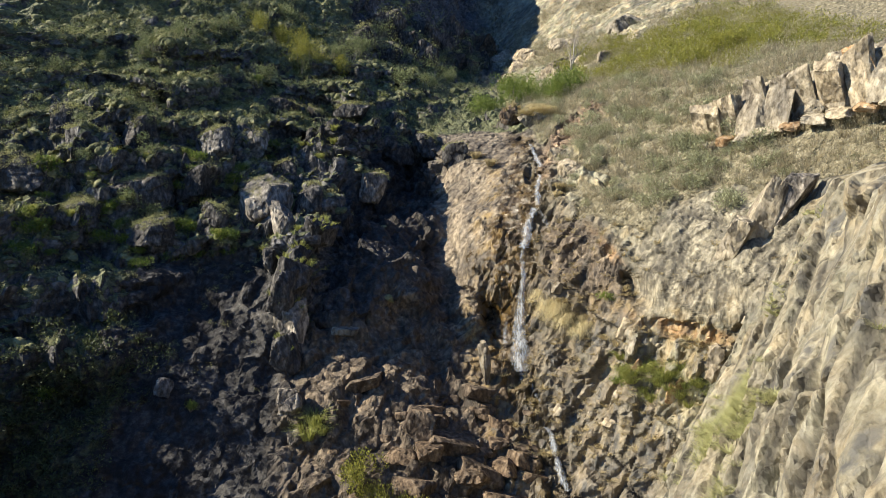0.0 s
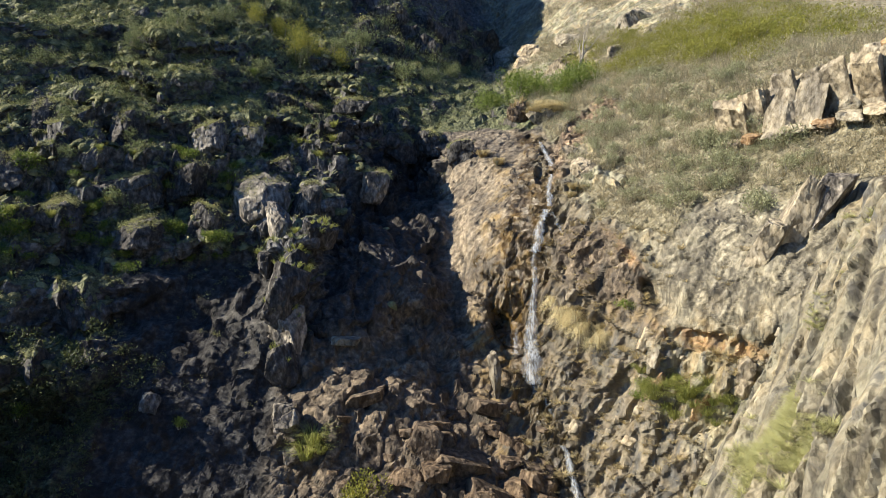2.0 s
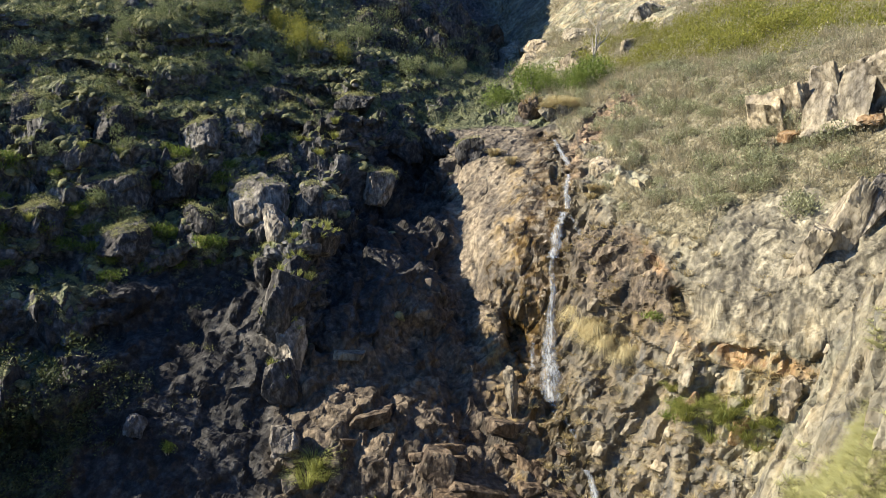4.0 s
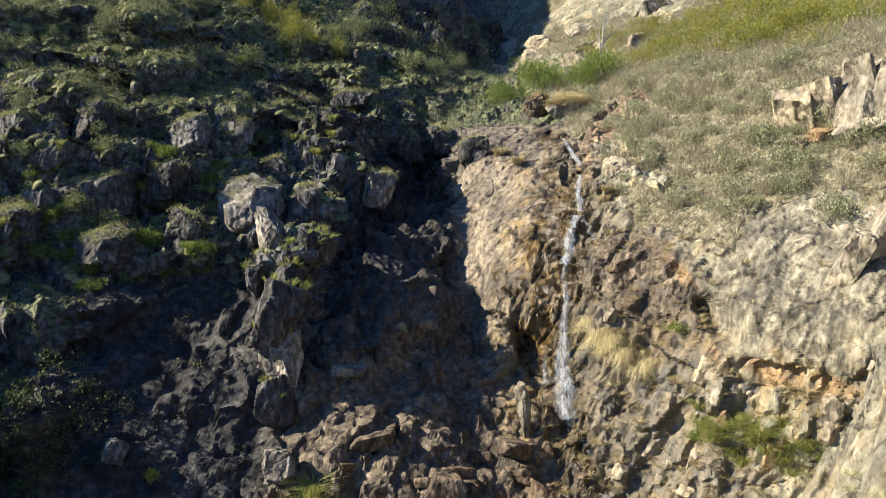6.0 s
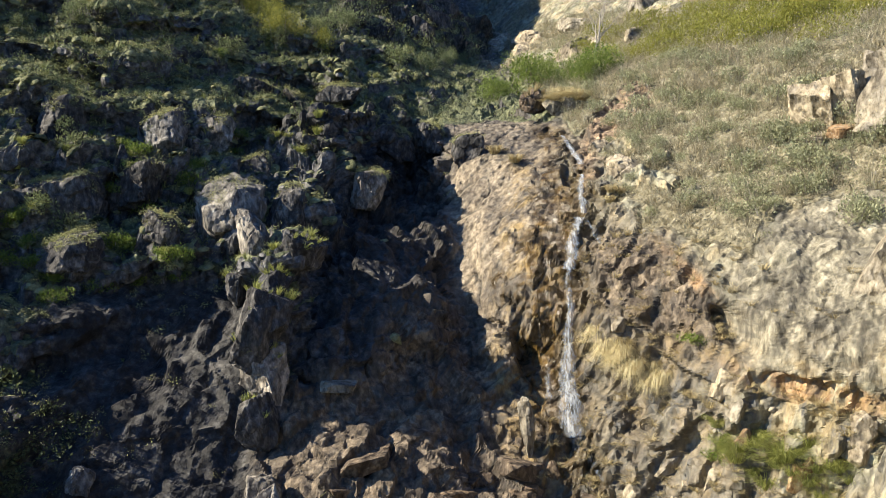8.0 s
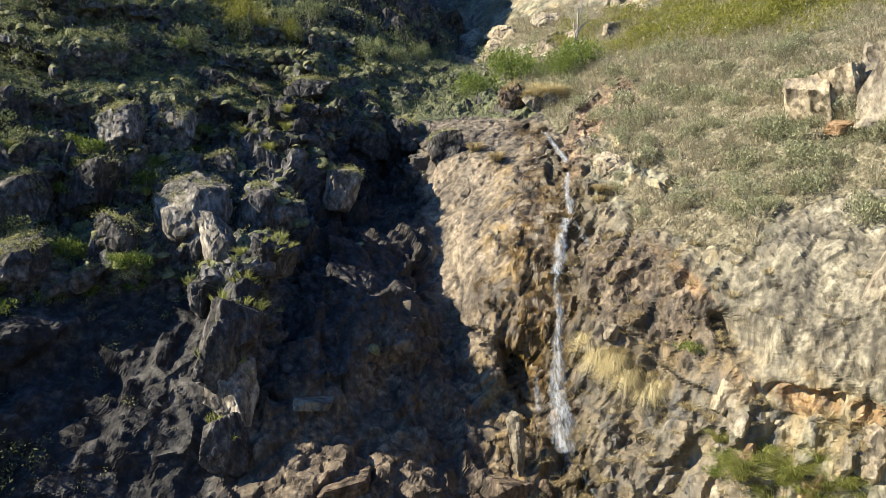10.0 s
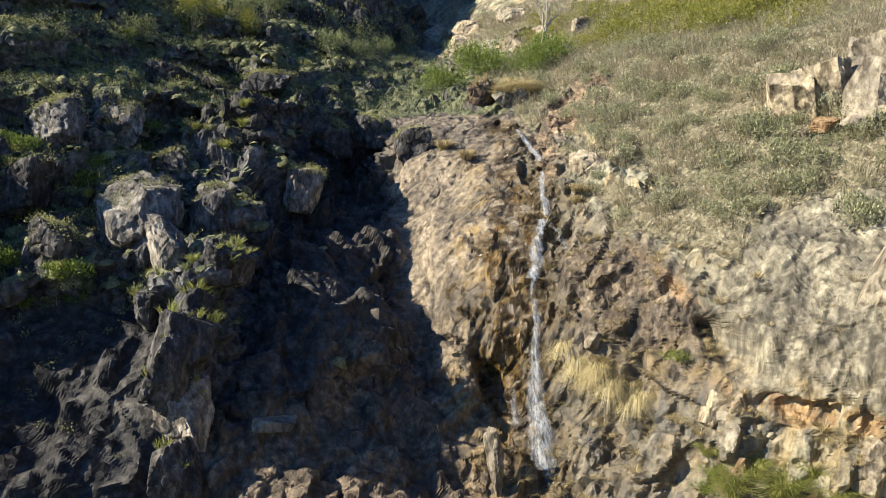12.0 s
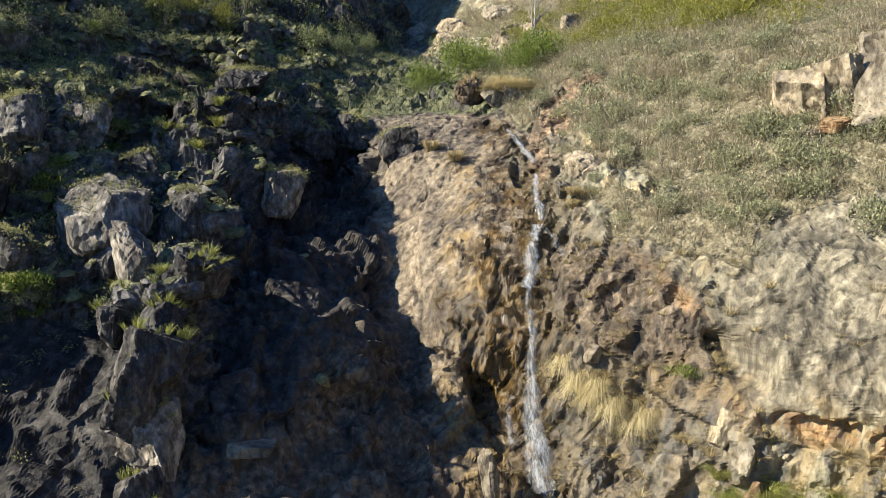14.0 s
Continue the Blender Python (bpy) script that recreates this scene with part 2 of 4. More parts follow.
def make_hill_material():
    m, t, bsdf = material("hillside_rock")
    left = stone_colour(t, (0.03, 0.03, 0.03), (0.09, 0.089, 0.089), (0.23, 0.226, 0.22))
    # near-black rock; the same colour also paints the shade of the recesses
    basalt_and_shade = stone_colour(t, (0.012, 0.012, 0.012), (0.031, 0.03, 0.03), (0.09, 0.088, 0.085))
    left = blend(t, attribute(t, "black_and_shade"), left, basalt_and_shade)
    brown = stone_colour(t, (0.075, 0.06, 0.046), (0.19, 0.158, 0.117), (0.34, 0.295, 0.225), 0.5, 3.2)
    pale = stone_colour(t, (0.115, 0.105, 0.072), (0.285, 0.267, 0.19), (0.45, 0.425, 0.32), 0.4, 2.2, (1, 1, 0.4), DIP)
    tone = ramp(t, grain(t, 0.8, 3, 0.5, (1, 1, 0.5), DIP), (0.36, (0.8, 0.85, 0.84)), (0.5, (1.0, 1.0, 1.0)), (0.64, (1.08, 0.96, 0.82)))
    pale = blend(t, 1.0, pale, tone, "MULTIPLY")
    rock = blend(t, attribute(t, "brown"), left, brown)
    rock = blend(t, attribute(t, "pale"), rock, pale)
    ash = stone_colour(t, (0.085, 0.078, 0.058), (0.25, 0.228, 0.168), (0.42, 0.393, 0.305), 0.6, 3.6, (1, 1, 0.35), DIP)
    rock = blend(t, attribute(t, "ash"), rock, ash)
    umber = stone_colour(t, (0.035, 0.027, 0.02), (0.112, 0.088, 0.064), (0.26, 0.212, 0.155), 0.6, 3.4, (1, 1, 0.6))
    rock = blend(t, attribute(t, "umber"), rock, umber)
    earth = stone_colour(t, (0.11, 0.075, 0.048), (0.25, 0.18, 0.118), (0.4, 0.31, 0.215), 0.8, 3.2, (1, 1, 2.0))
    rock = blend(t, attribute(t, "earth"), rock, earth)
    ochre = stone_colour(t, (0.16, 0.09, 0.042), (0.36, 0.225, 0.115), (0.5, 0.36, 0.22), 0.9, 3.0, (1, 1, 0.5))
    ochre_at = maths(t, "MULTIPLY", attribute(t, "ochre"), span(t, grain(t, 1.1, 5, 0.6), 0.36, 0.56))
    rock = blend(t, ochre_at, rock, ochre)
    # ochre iron stains, grey water streaks
    rust = ramp(t, grain(t, 5.0, 6, 0.6, (1, 1, 0.5)), (0.35, (0.13, 0.083, 0.03)), (0.65, (0.35, 0.25, 0.105)))
    rust_at = maths(t, "MULTIPLY", attribute(t, "rust"), span(t, grain(t, 0.9, 6, 0.65), 0.42, 0.62))
    rock = blend(t, rust_at, rock, rust)
    streak = span(t, grain(t, 1.3, 5, 0.6, (1, 1, 0.16)), 0.5, 0.66)
    rock = blend(t, maths(t, "MULTIPLY", streak, attribute(t, "streak")), rock, (0.095, 0.092, 0.084))
    # open joints, dark with dirt
    bare_rock = attribute(t, "seam")
    rock = blend(t, maths(t, "MULTIPLY", bare_rock, 0.82), rock, (0.05, 0.045, 0.036))
    wet = attribute(t, "wet")
    rock = blend(t, wet, rock, blend(t, 1.0, rock, (0.42, 0.365, 0.255), "MULTIPLY"))
    soil = ramp(t, grain(t, 4.0, 8, 0.7), (0.3, (0.06, 0.051, 0.03)), (0.5, (0.16, 0.14, 0.088)), (0.7, (0.34, 0.305, 0.21)))
    green = ramp(t, grain(t, 3.0, 8, 0.7), (0.3, (0.03, 0.036, 0.02)), (0.5, (0.1, 0.108, 0.055)), (0.72, (0.26, 0.255, 0.135)))
    cover = blend(t, attribute(t, "dry"), green, soil)
    veg = attribute(t, "veg")
    edge = maths(t, "ADD", veg, maths(t, "MULTIPLY", maths(t, "SUBTRACT", grain(t, 2.2, 7, 0.7), 0.5), 0.9))
    t.links.new(blend(t, span(t, edge, 0.42, 0.6), rock, cover), bsdf.inputs["Base Color"])
    rough = blend(t, wet, (0.86, 0.86, 0.86), (0.22, 0.22, 0.22))
    t.links.new(rough, bsdf.inputs["Roughness"])
    bsdf.inputs["Specular IOR Level"].default_value = 0.35
    h = maths(t, "ADD", grain(t, 4.5, 10, 0.7, (1, 1, 0.5), DIP), maths(t, "MULTIPLY", grain(t, 14.0, 5, 0.7), 0.4))
    coarse = chisel(t, 1.5, 1.5, (1, 1, 0.5), DIP)[0]
    fine = chisel(t, 4.2, 1.5, (1, 1, 0.6), DIP)[0]
    faces = maths(t, "MULTIPLY", maths(t, "ADD", coarse, fine), attribute(t, "rugged"))
    tuftlets = maths(t, "ADD", lumps(t, 3.2), maths(t, "MULTIPLY", lumps(t, 8.5), 0.45))
    covered = span(t, edge, 0.42, 0.6)
    bare = maths(t, "SUBTRACT", 1.0, maths(t, "MULTIPLY", span(t, edge, 0.42, 0.6), 0.7))
    h = maths(t, "ADD", maths(t, "MULTIPLY", h, 0.07), maths(t, "MULTIPLY", faces, bare))
    h = maths(t, "ADD", h, maths(t, "MULTIPLY", maths(t, "MULTIPLY", tuftlets, covered), 0.14))
    relief(t, bsdf, h, 1.0, 1.0)
    return m


def make_stone_material(name, dark, mid, pale, turn=(0, 0, 0), spots=0.5):
    m, t, bsdf = material(name)
    base = stone_colour(t, dark, mid, pale, 0.7, 4.0, (1, 1, 0.5), turn)
    tint = ramp(t, node(t, "ShaderNodeObjectInfo").outputs["Random"], (0.0, (0.72, 0.73, 0.76)), (1.0, (1.12, 1.05, 0.96)))
    lichen = span(t, grain(t, 3.5, 8, 0.72), 0.58, 0.68)
    base = blend(t, 1.0, base, tint, "MULTIPLY")
    t.links.new(blend(t, maths(t, "MULTIPLY", lichen, spots), base, (0.3, 0.29, 0.25)), bsdf.inputs["Base Color"])
    bsdf.inputs["Roughness"].default_value = 0.85
    bsdf.inputs["Specular IOR Level"].default_value = 0.3
    h = maths(t, "ADD", grain(t, 5.0, 10, 0.7), maths(t, "MULTIPLY", grain(t, 15.0, 5, 0.7), 0.35))
    faces = maths(t, "ADD", chisel(t, 1.6, 0.9, (1, 1, 0.6), turn)[0], chisel(t, 4.5, 0.9, (1, 1, 0.6), turn)[0])
    relief(t, bsdf, maths(t, "ADD", maths(t, "MULTIPLY", h, 0.06), faces), 1.0, 1.0)
    return m


def make_leaf_material(name, low, high, through_light=0.3, rough=0.6):
    m, t, bsdf = material(name)
    rnd = t.nodes.new("ShaderNodeNewGeometry").outputs["Random Per Island"]
    patch = grain(t, 0.5, 3, 0.5)
    fac = maths(t, "ADD", maths(t, "MULTIPLY", rnd, 0.6), maths(t, "MULTIPLY", patch, 0.45))
    col = ramp(t, fac, (0.2, low), (0.85, high))
    t.links.new(col, bsdf.inputs["Base Color"])
    bsdf.inputs["Roughness"].default_value = rough
    bsdf.inputs["Specular IOR Level"].default_value = 0.25
    thin = node(t, "ShaderNodeBsdfTranslucent", Color=col)
    mix = node(t, "ShaderNodeMixShader", Fac=through_light)
    t.links.new(bsdf.outputs[0], mix.inputs[1])
    t.links.new(thin.outputs[0], mix.inputs[2])
    t.links.new(mix.outputs[0], t.nodes["Material Output"].inputs["Surface"])
    return m


def make_moss_material():
    m, t, bsdf = material("moss")
    rnd = t.nodes.new("ShaderNodeNewGeometry").outputs["Random Per Island"]
    fac = maths(t, "ADD", maths(t, "MULTIPLY", rnd, 0.35), maths(t, "MULTIPLY", grain(t, 6.0, 8, 0.75), 0.75))
    t.links.new(ramp(t, fac, (0.3, (0.03, 0.035, 0.018)), (0.52, (0.11, 0.114, 0.056)), (0.78, (0.3, 0.29, 0.15))), bsdf.inputs["Base Color"])
    bsdf.inputs["Roughness"].default_value = 0.9
    bsdf.inputs["Specular IOR Level"].default_value = 0.15
    h = maths(t, "ADD", maths(t, "MULTIPLY", lumps(t, 7.0), 0.5), maths(t, "MULTIPLY", grain(t, 16.0, 6, 0.75), 0.55))
    relief(t, bsdf, h, 1.0, 0.16)
    return m


HILL = make_hill_material()
MOSS = make_moss_material()
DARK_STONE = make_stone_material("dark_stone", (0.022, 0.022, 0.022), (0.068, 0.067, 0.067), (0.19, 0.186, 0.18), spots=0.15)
GREY_STONE = make_stone_material("grey_stone", (0.06, 0.057, 0.053), (0.18, 0.173, 0.16), (0.42, 0.405, 0.37), spots=0.35)
BROWN_STONE = make_stone_material("brown_stone", (0.05, 0.036, 0.026), (0.14, 0.105, 0.073), (0.29, 0.232, 0.165), spots=0.3)
PALE_STONE = make_stone_material("pale_stone", (0.14, 0.12, 0.088), (0.33, 0.295, 0.22), (0.49, 0.45, 0.36), DIP)
OCHRE_STONE = make_stone_material("ochre_stone", (0.2, 0.11, 0.05), (0.42, 0.29, 0.16), (0.56, 0.46, 0.33))
HEATH = make_leaf_material("heath_leaves", (0.022, 0.03, 0.014), (0.26, 0.295, 0.13))
# heath leaves in darker colours that stand for the deep shade on them
SHADED_THICKET = make_leaf_material("shade_darkened_leaves", (0.012, 0.018, 0.008), (0.11, 0.135, 0.055))
OLIVE = make_leaf_material("olive_leaves", (0.1, 0.11, 0.018), (0.31, 0.3, 0.065), 0.35, 0.8)
BRIGHT = make_leaf_material("bright_green_leaves", (0.05, 0.085, 0.012), (0.2, 0.25, 0.05))
DRY = make_leaf_material("dry_scrub_twigs", (0.19, 0.165, 0.105), (0.53, 0.475, 0.335), 0.3, 0.85)
GREYGREEN = make_leaf_material("grey_green_scrub", (0.11, 0.117, 0.062), (0.39, 0.395, 0.24), 0.35, 0.85)
STRAW = make_leaf_material("straw_grass", (0.24, 0.185, 0.08), (0.56, 0.47, 0.27), 0.3, 0.7)
PALE_STRAW = make_leaf_material("pale_straw", (0.34, 0.27, 0.12), (0.68, 0.6, 0.37), 0.35, 0.7)
LUSH = make_leaf_material("lush_grass", (0.17, 0.19, 0.05), (0.44, 0.45, 0.15), 0.4)
PALE_GRASS = make_leaf_material("pale_grass", (0.26, 0.26, 0.1), (0.56, 0.55, 0.28), 0.35)
MOSS_LEAF = make_leaf_material("moss_sprigs", (0.05, 0.058, 0.024), (0.5, 0.49, 0.22), 0.3, 0.85)
REED = make_leaf_material("reed_grass", (0.06, 0.075, 0.025), (0.26, 0.28, 0.1), 0.35)
WOOD = make_leaf_material("bare_wood", (0.16, 0.14, 0.115), (0.34, 0.31, 0.265), 0.0, 0.85)

# ---- building tools ----
def mesh_object(name, verts, faces, mat, smooth=False, parent=None):
    """One mesh object from arrays: verts (n, 3), faces (m, 3 or 4)."""
    me = bpy.data.meshes.new(name)
    verts, faces = np.asarray(verts, np.float32), np.asarray(faces, np.int32)
    me.vertices.add(len(verts))
    me.vertices.foreach_set("co", verts.ravel())
    k = faces.shape[1]
    me.loops.add(faces.size)
    me.loops.foreach_set("vertex_index", faces.ravel())
    me.polygons.add(len(faces))
    me.polygons.foreach_set("loop_start", np.arange(0, faces.size, k, dtype=np.int32))
    me.polygons.foreach_set("use_smooth", np.full(len(faces), smooth))
    me.update(calc_edges=True)
    me.materials.append(mat)
    ob = new(name, me)
    if parent:
        ob.parent = parent
    return ob


def grid_faces(rows, cols):
    a = (np.arange(rows - 1)[:, None] * cols + np.arange(cols - 1)).ravel()
    return np.stack([a, a + 1, a + cols + 1, a + cols], 1)


def normals_of(p):
    """Normals of a grid of points (rows, cols, 3), out of the hill towards the camera."""
    n = np.cross(np.gradient(p, axis=1), np.gradient(p, axis=0))
    return n / np.maximum(np.linalg.norm(n, axis=2, keepdims=True), 1e-9)


def keep_attribute(ob, name, values):
    ob.data.attributes.new(name, "FLOAT", "POINT").data.foreach_set("value", np.asarray(values, np.float32).ravel())


def axis(*legs):
    """Positions along an axis: legs of (start, end, step), the step growing evenly to the next leg's."""
    out = []
    for a, b, s in legs:
        out.append(np.linspace(a, b, max(2, int(round((b - a) / s))), endpoint=False))
    return np.concatenate(out + [[legs[-1][1]]])


# ---- the hillside ----
def terraces(x, z):
    """Heights after the ledges: steep risers and nearly level treads on the shaded cliff, weaker ones elsewhere. Also the wander of the zones."""
    flat = np.stack([x, np.zeros_like(x), z], 1)
    wander = layered(flat, 5.0, 11, 3)
    ledge = (ease(1.5, -4, x) * ease(-13, -9, z - 0.1 * (x + 8)) * ease(13, 9, z) + 0.12 * ease(6, 9, x)) * ease(20, 12, z)
    ledge = ledge * (1 - 0.85 * ease(-8.4, -7.0, x) * ease(1.2, -0.6, z)) * (1 - 0.85 * ease(-17.5, -15.5, x) * ease(-4.6, -6.2, z + 0.6 * wander))
    stepped = z.copy()
    for period, seed, amount in ((3.3, 5, 0.95), (1.25, 6, 0.6)):
        phase = (z + 1.3 * wander + 0.5 * layered(flat, 1.8, seed, 2) + 0.05 * x) / period
        part_up = phase - np.floor(phase)
        tread = ease(0.6, 1.0, part_up) - part_up
        stepped = stepped + amount * ledge * period * tread * (0.8 + 0.5 * soft(flat, 5.0, seed))
    return stepped, wander


def eased(v, shape):
    """The values of a grid with their steps rounded off over one cell."""
    v = np.pad(v.reshape(shape), 1, mode="edge")
    v = (v[:-2] + 2 * v[1:-1] + v[2:]) / 4
    return ((v[:, :-2] + 2 * v[:, 1:-1] + v[:, 2:]) / 4).ravel()


ACROSS = axis((-50, -30, 0.5), (-30, -20, 0.15), (-20, 20, 0.095), (20, 26, 0.15), (26, 45, 0.6))
UP = axis((-28, -19, 0.5), (-19, 8, 0.12), (8, 16, 0.2), (16, 40, 0.5))
ROW_COUNT = 760
gx, gz = np.meshgrid(ACROSS, UP)
rough_y = slope_at(gx.ravel(), np.clip(terraces(gx.ravel(), gz.ravel())[0], -28, 40)).reshape(gx.shape)
# rows of even spacing along the slope, closer where the camera passes nearest
stride = np.sqrt(np.diff(gz, axis=0) ** 2 + (0.8 * np.diff(rough_y, axis=0)) ** 2)
high = (gz[1:] + gz[:-1]) / 2
stride = stride * (0.25 + 0.75 * ease(20, 9, high)) * (0.25 + 0.75 * ease(-21, -18, high)) * (0.45 + 0.55 * ease(12, 5, high))
stride = np.apply_along_axis(lambda v: np.convolve(np.pad(v, 40, mode="edge"), np.ones(81) / 81, "valid"), 1, stride)
run = np.concatenate([np.zeros((1, len(ACROSS))), np.cumsum(stride, axis=0)])
even = np.linspace(0, 1, ROW_COUNT)
gz = np.stack([np.interp(even, run[:, j] / run[-1, j], UP) for j in range(len(ACROSS))], 1)
gx = np.repeat(ACROSS[None], ROW_COUNT, axis=0)
shape = gx.shape
fx, fz = gx.ravel(), gz.ravel()
stepped, wander = terraces(fx, fz)
fy = slope_at(fx, np.clip(stepped, -28, 40))
base = np.stack([fx, fy, fz], 1)
out = normals_of(base.reshape(*shape, 3)).reshape(-1, 3)
# zones
right = ease(5.6, 8.0, fx - 0.22 * fz * (fz < 0) + 1.2 * layered(base, 4.0, 21, 3) - 0.12 * np.maximum(fz, 0))
slab = ease(-0.6, 0.6, fx + 0.1 * (fz + 4) + 0.5 * wander) * (1 - right) * ease(3.4, 2.0, fz)
foot = ease(-9.5, -7.5, fx + 0.6 * wander) * ease(-9.2, -10.6, fz + 0.8 * wander) * (1 - right)
brown = np.clip(np.maximum(slab, foot) + 0.15 * ease(-6, -2, fx) * (1 - right) * ease(0, -4, fz), 0, 1)
scrub_foot = np.interp(fx, (6, 8, 10, 12, 13, 14.5, 16.5, 20), (-2.6, -3.4, -3.9, -4.1, -3.5, -2.6, -1.9, -1.0))
scrub_right = right * ease(-0.7, 0.7, fz - scrub_foot + 1.3 * layered(base, 2.6, 31, 3))
scrub_right = scrub_right * np.maximum(ease(7.2, 9.0, fx + 1.6 * layered(base, 2.2, 33, 3) + 0.25 * (fz + 2)), ease(2.6, 3.6, fz))
heath_left = (1 - right) * ease(1.8, 3.6, fz + 1.3 * wander - 0.02 * fx + 0.8 * ease(-3, 0, fx))
far_rock = ease(66, 80, fy) * ease(4, 9, fx + 2 * wander) * ease(0.55, -0.05, layered(base, 7.0, 55, 3))
pale_slab = right * (1 - scrub_right) * ease(10.5, 11.4, fx + 0.35 * wander - 0.2 * (fz + 6)) * ease(-8.7, -8.0, fz - 0.1 * (fx - 12) + 0.35 * wander)
umber_wall = right * (1 - scrub_right) * block_at(fx, fz, 8.3 + 0.3 * wander, -6.0, 2.4, 2.5, -0.25)
ochre_band = right * block_at(fx, fz + 0.5 * wander, 12.8, -8.75, 2.3, 0.5, 0.0) + 0.7 * block_at(fx, fz, 10.0 + 0.2 * wander, -5.4, 0.3, 1.3, -0.5)
foot_stain = right * ease(-8.6, -9.4, fz + 0.4 * wander)
earth_line = np.interp(fx, (6.6, 7.9, 9.95, 13), (-0.6, 0.6, 2.9, 4.8))
earth = ease(1.2, 0.5, np.abs(fz - earth_line + 0.7 * layered(base, 1.5, 35, 3))) * ease(6.4, 7.2, fx) * ease(13.6, 12, fx)
bare_patch = np.clip(bump_at(fx, fz, 8.9, -0.9, 1.2, 0.7) + bump_at(fx, fz, 10.8, -1.4, 0.9, 0.5) + 0.9 * bump_at(fx, fz, 9.4, 0.6, 0.9, 0.5), 0, 1)
scrub_right = scrub_right * (1 - 0.95 * ease(0.35, 0.6, earth + bare_patch))
gully = ease(9.6, 11.6, fz + 0.8 * wander) * ease(-11.5, -8.5, fx + wander) * ease(8.5, 6, fx)
dark_slope = ease(-7.6, -9.0, fx + 0.6 * wander) * ease(-19.5, -17, fx + wander) * ease(-4.8, -6.2, fz + 0.8 * wander)
# slab in shade: its umber is reddish rock, darkened further for that shade
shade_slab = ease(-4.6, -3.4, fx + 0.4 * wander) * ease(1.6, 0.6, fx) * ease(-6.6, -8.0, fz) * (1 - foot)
# broken rock: three sizes of facets; the right wall's blocks follow its grain
dip = radians(24)
grain_x, grain_z = fx * np.cos(dip) - (fz + 6) * np.sin(dip), fx * np.sin(dip) + (fz + 6) * np.cos(dip)
frame_of_rock = np.stack([fx, fy, fz * 0.72], 1)
big, joint_big = facets(frame_of_rock + 0.3 * layered(base, 2.0, 3, 2)[:, None], 3.0, 41, 1.0)
mid, joint_mid = facets(frame_of_rock + 0.15 * layered(base, 1.0, 4, 2)[:, None], 1.15, 61, 1.1)
small = facets(frame_of_rock, 0.46, 81, 1.2, 0.25)[0]
smoothness = 1 - 0.75 * np.maximum(scrub_right, 0.6 * heath_left) - 0.84 * slab * ease(-9.5, -6.5, fz + wander) - 0.62 * foot - 0.78 * dark_slope * (1 - foot)
smoothness = np.clip(smoothness - 0.4 * block_at(fx, fz, -5.1, -7.4, 1.9, 3.2, 0.1) - 0.45 * shade_slab - 0.5 * bump_at(fx, fz, -2.4, -5.6, 2.4, 2.0), 0.12, 1)
strata = (fz + 0.28 * fx + 0.5 * wander) / 0.62
strata = shade_slab * 0.16 * (ease(0.0, 0.75, strata - np.floor(strata)) - 0.5)
broken = 0.6 * big + 0.4 * mid + 0.15 * small - 0.3 * ease(0.1, 0.0, joint_big) - 0.18 * ease(0.1, 0.0, joint_mid)
bent_a, bent_b = grain_x + 0.9 * layered(base, 5.0, 23, 3), grain_z + 0.6 * layered(base, 4.0, 24, 2)
cave = bump_at(fx, fz, 10.95, -7.15, 0.9, 1.3, -0.25)
plate, gap_plate = blocks(bent_a, bent_b, 1.9, 4.2, 401, 0.9)
brick, gap_brick = blocks(bent_a + 0.16 * layered(base, 0.8, 25, 3), bent_b + 0.14 * layered(base, 0.7, 27, 2), 0.72, 1.5, 411, 0.9)
gap_chip = blocks(bent_a + 0.1 * layered(base, 0.5, 28, 2), bent_b + 0.1 * layered(base, 0.5, 29, 2), 0.36, 0.8, 421, 1.0)[1]
calm = 1 - 0.6 * pale_slab - 0.35 * umber_wall
fade = ease(-0.35, 0.35, layered(base, 1.6, 98, 3))                    # joints open and close along their way
jointed = calm * (0.34 * plate * ease(0, 0.16, gap_plate) + 0.14 * brick * ease(0, 0.12, gap_brick)) - fade * (0.1 * ease(0.14, 0.0, gap_plate) + 0.06 * ease(0.1, 0.0, gap_brick))
turned = np.stack([grain_x, fy, grain_z * 0.45], 1) + 0.12 * layered(base, 0.9, 26, 2)[:, None]
split, joint_split = facets(turned, 0.95, 431, 1.2)
shard = facets(turned, 0.4, 441, 1.3, 0.2)[0]
jointed = jointed + (0.2 - 0.1 * pale_slab) * split + (0.09 - 0.035 * pale_slab) * shard - 0.07 * ease(0.1, 0, joint_split)
push = smoothness * (broken * (1 - right) + jointed * right * (1 - cave))
push = push + (0.26 - 0.14 * right - 0.12 * slab - 0.06 * pale_slab) * layered(base, 2.4, 71, 4) + 0.05 * (1 - 0.5 * right) * layered(base, 0.5, 72, 3) + strata
push = push + 0.1 * np.abs(layered(base, 1.0, 73, 4)) * dark_slope - 0.12 * ease(0.12, 0.0, np.abs(layered(base, 2.6, 75, 3))) * np.maximum(slab, 0.7 * foot)
push = push * ease(-27, -20, fz)
hill = base + out * (0.75 * push + 0.25 * eased(push, shape))[:, None]
hill_grid = hill.reshape(*shape, 3)
hill_normals = normals_of(hill_grid)
level_here = hill_normals[..., 2].ravel()
tuft_noise = layered(base, 1.6, 91, 3)
# black rock on the slope; round the alcove, shade put into the colour
black_and_shade = np.maximum(dark_slope, ease(0.15, 0.4, bump_at(fx, fz, -2.8, -3.4, 3.6, 4.6)) * (1 - slab))
black_and_shade = np.maximum(black_and_shade, 0.7 * ease(-8.5, -7, fx) * ease(0.8, -0.2, fx) * ease(-2, -4, fz) * (1 - foot))
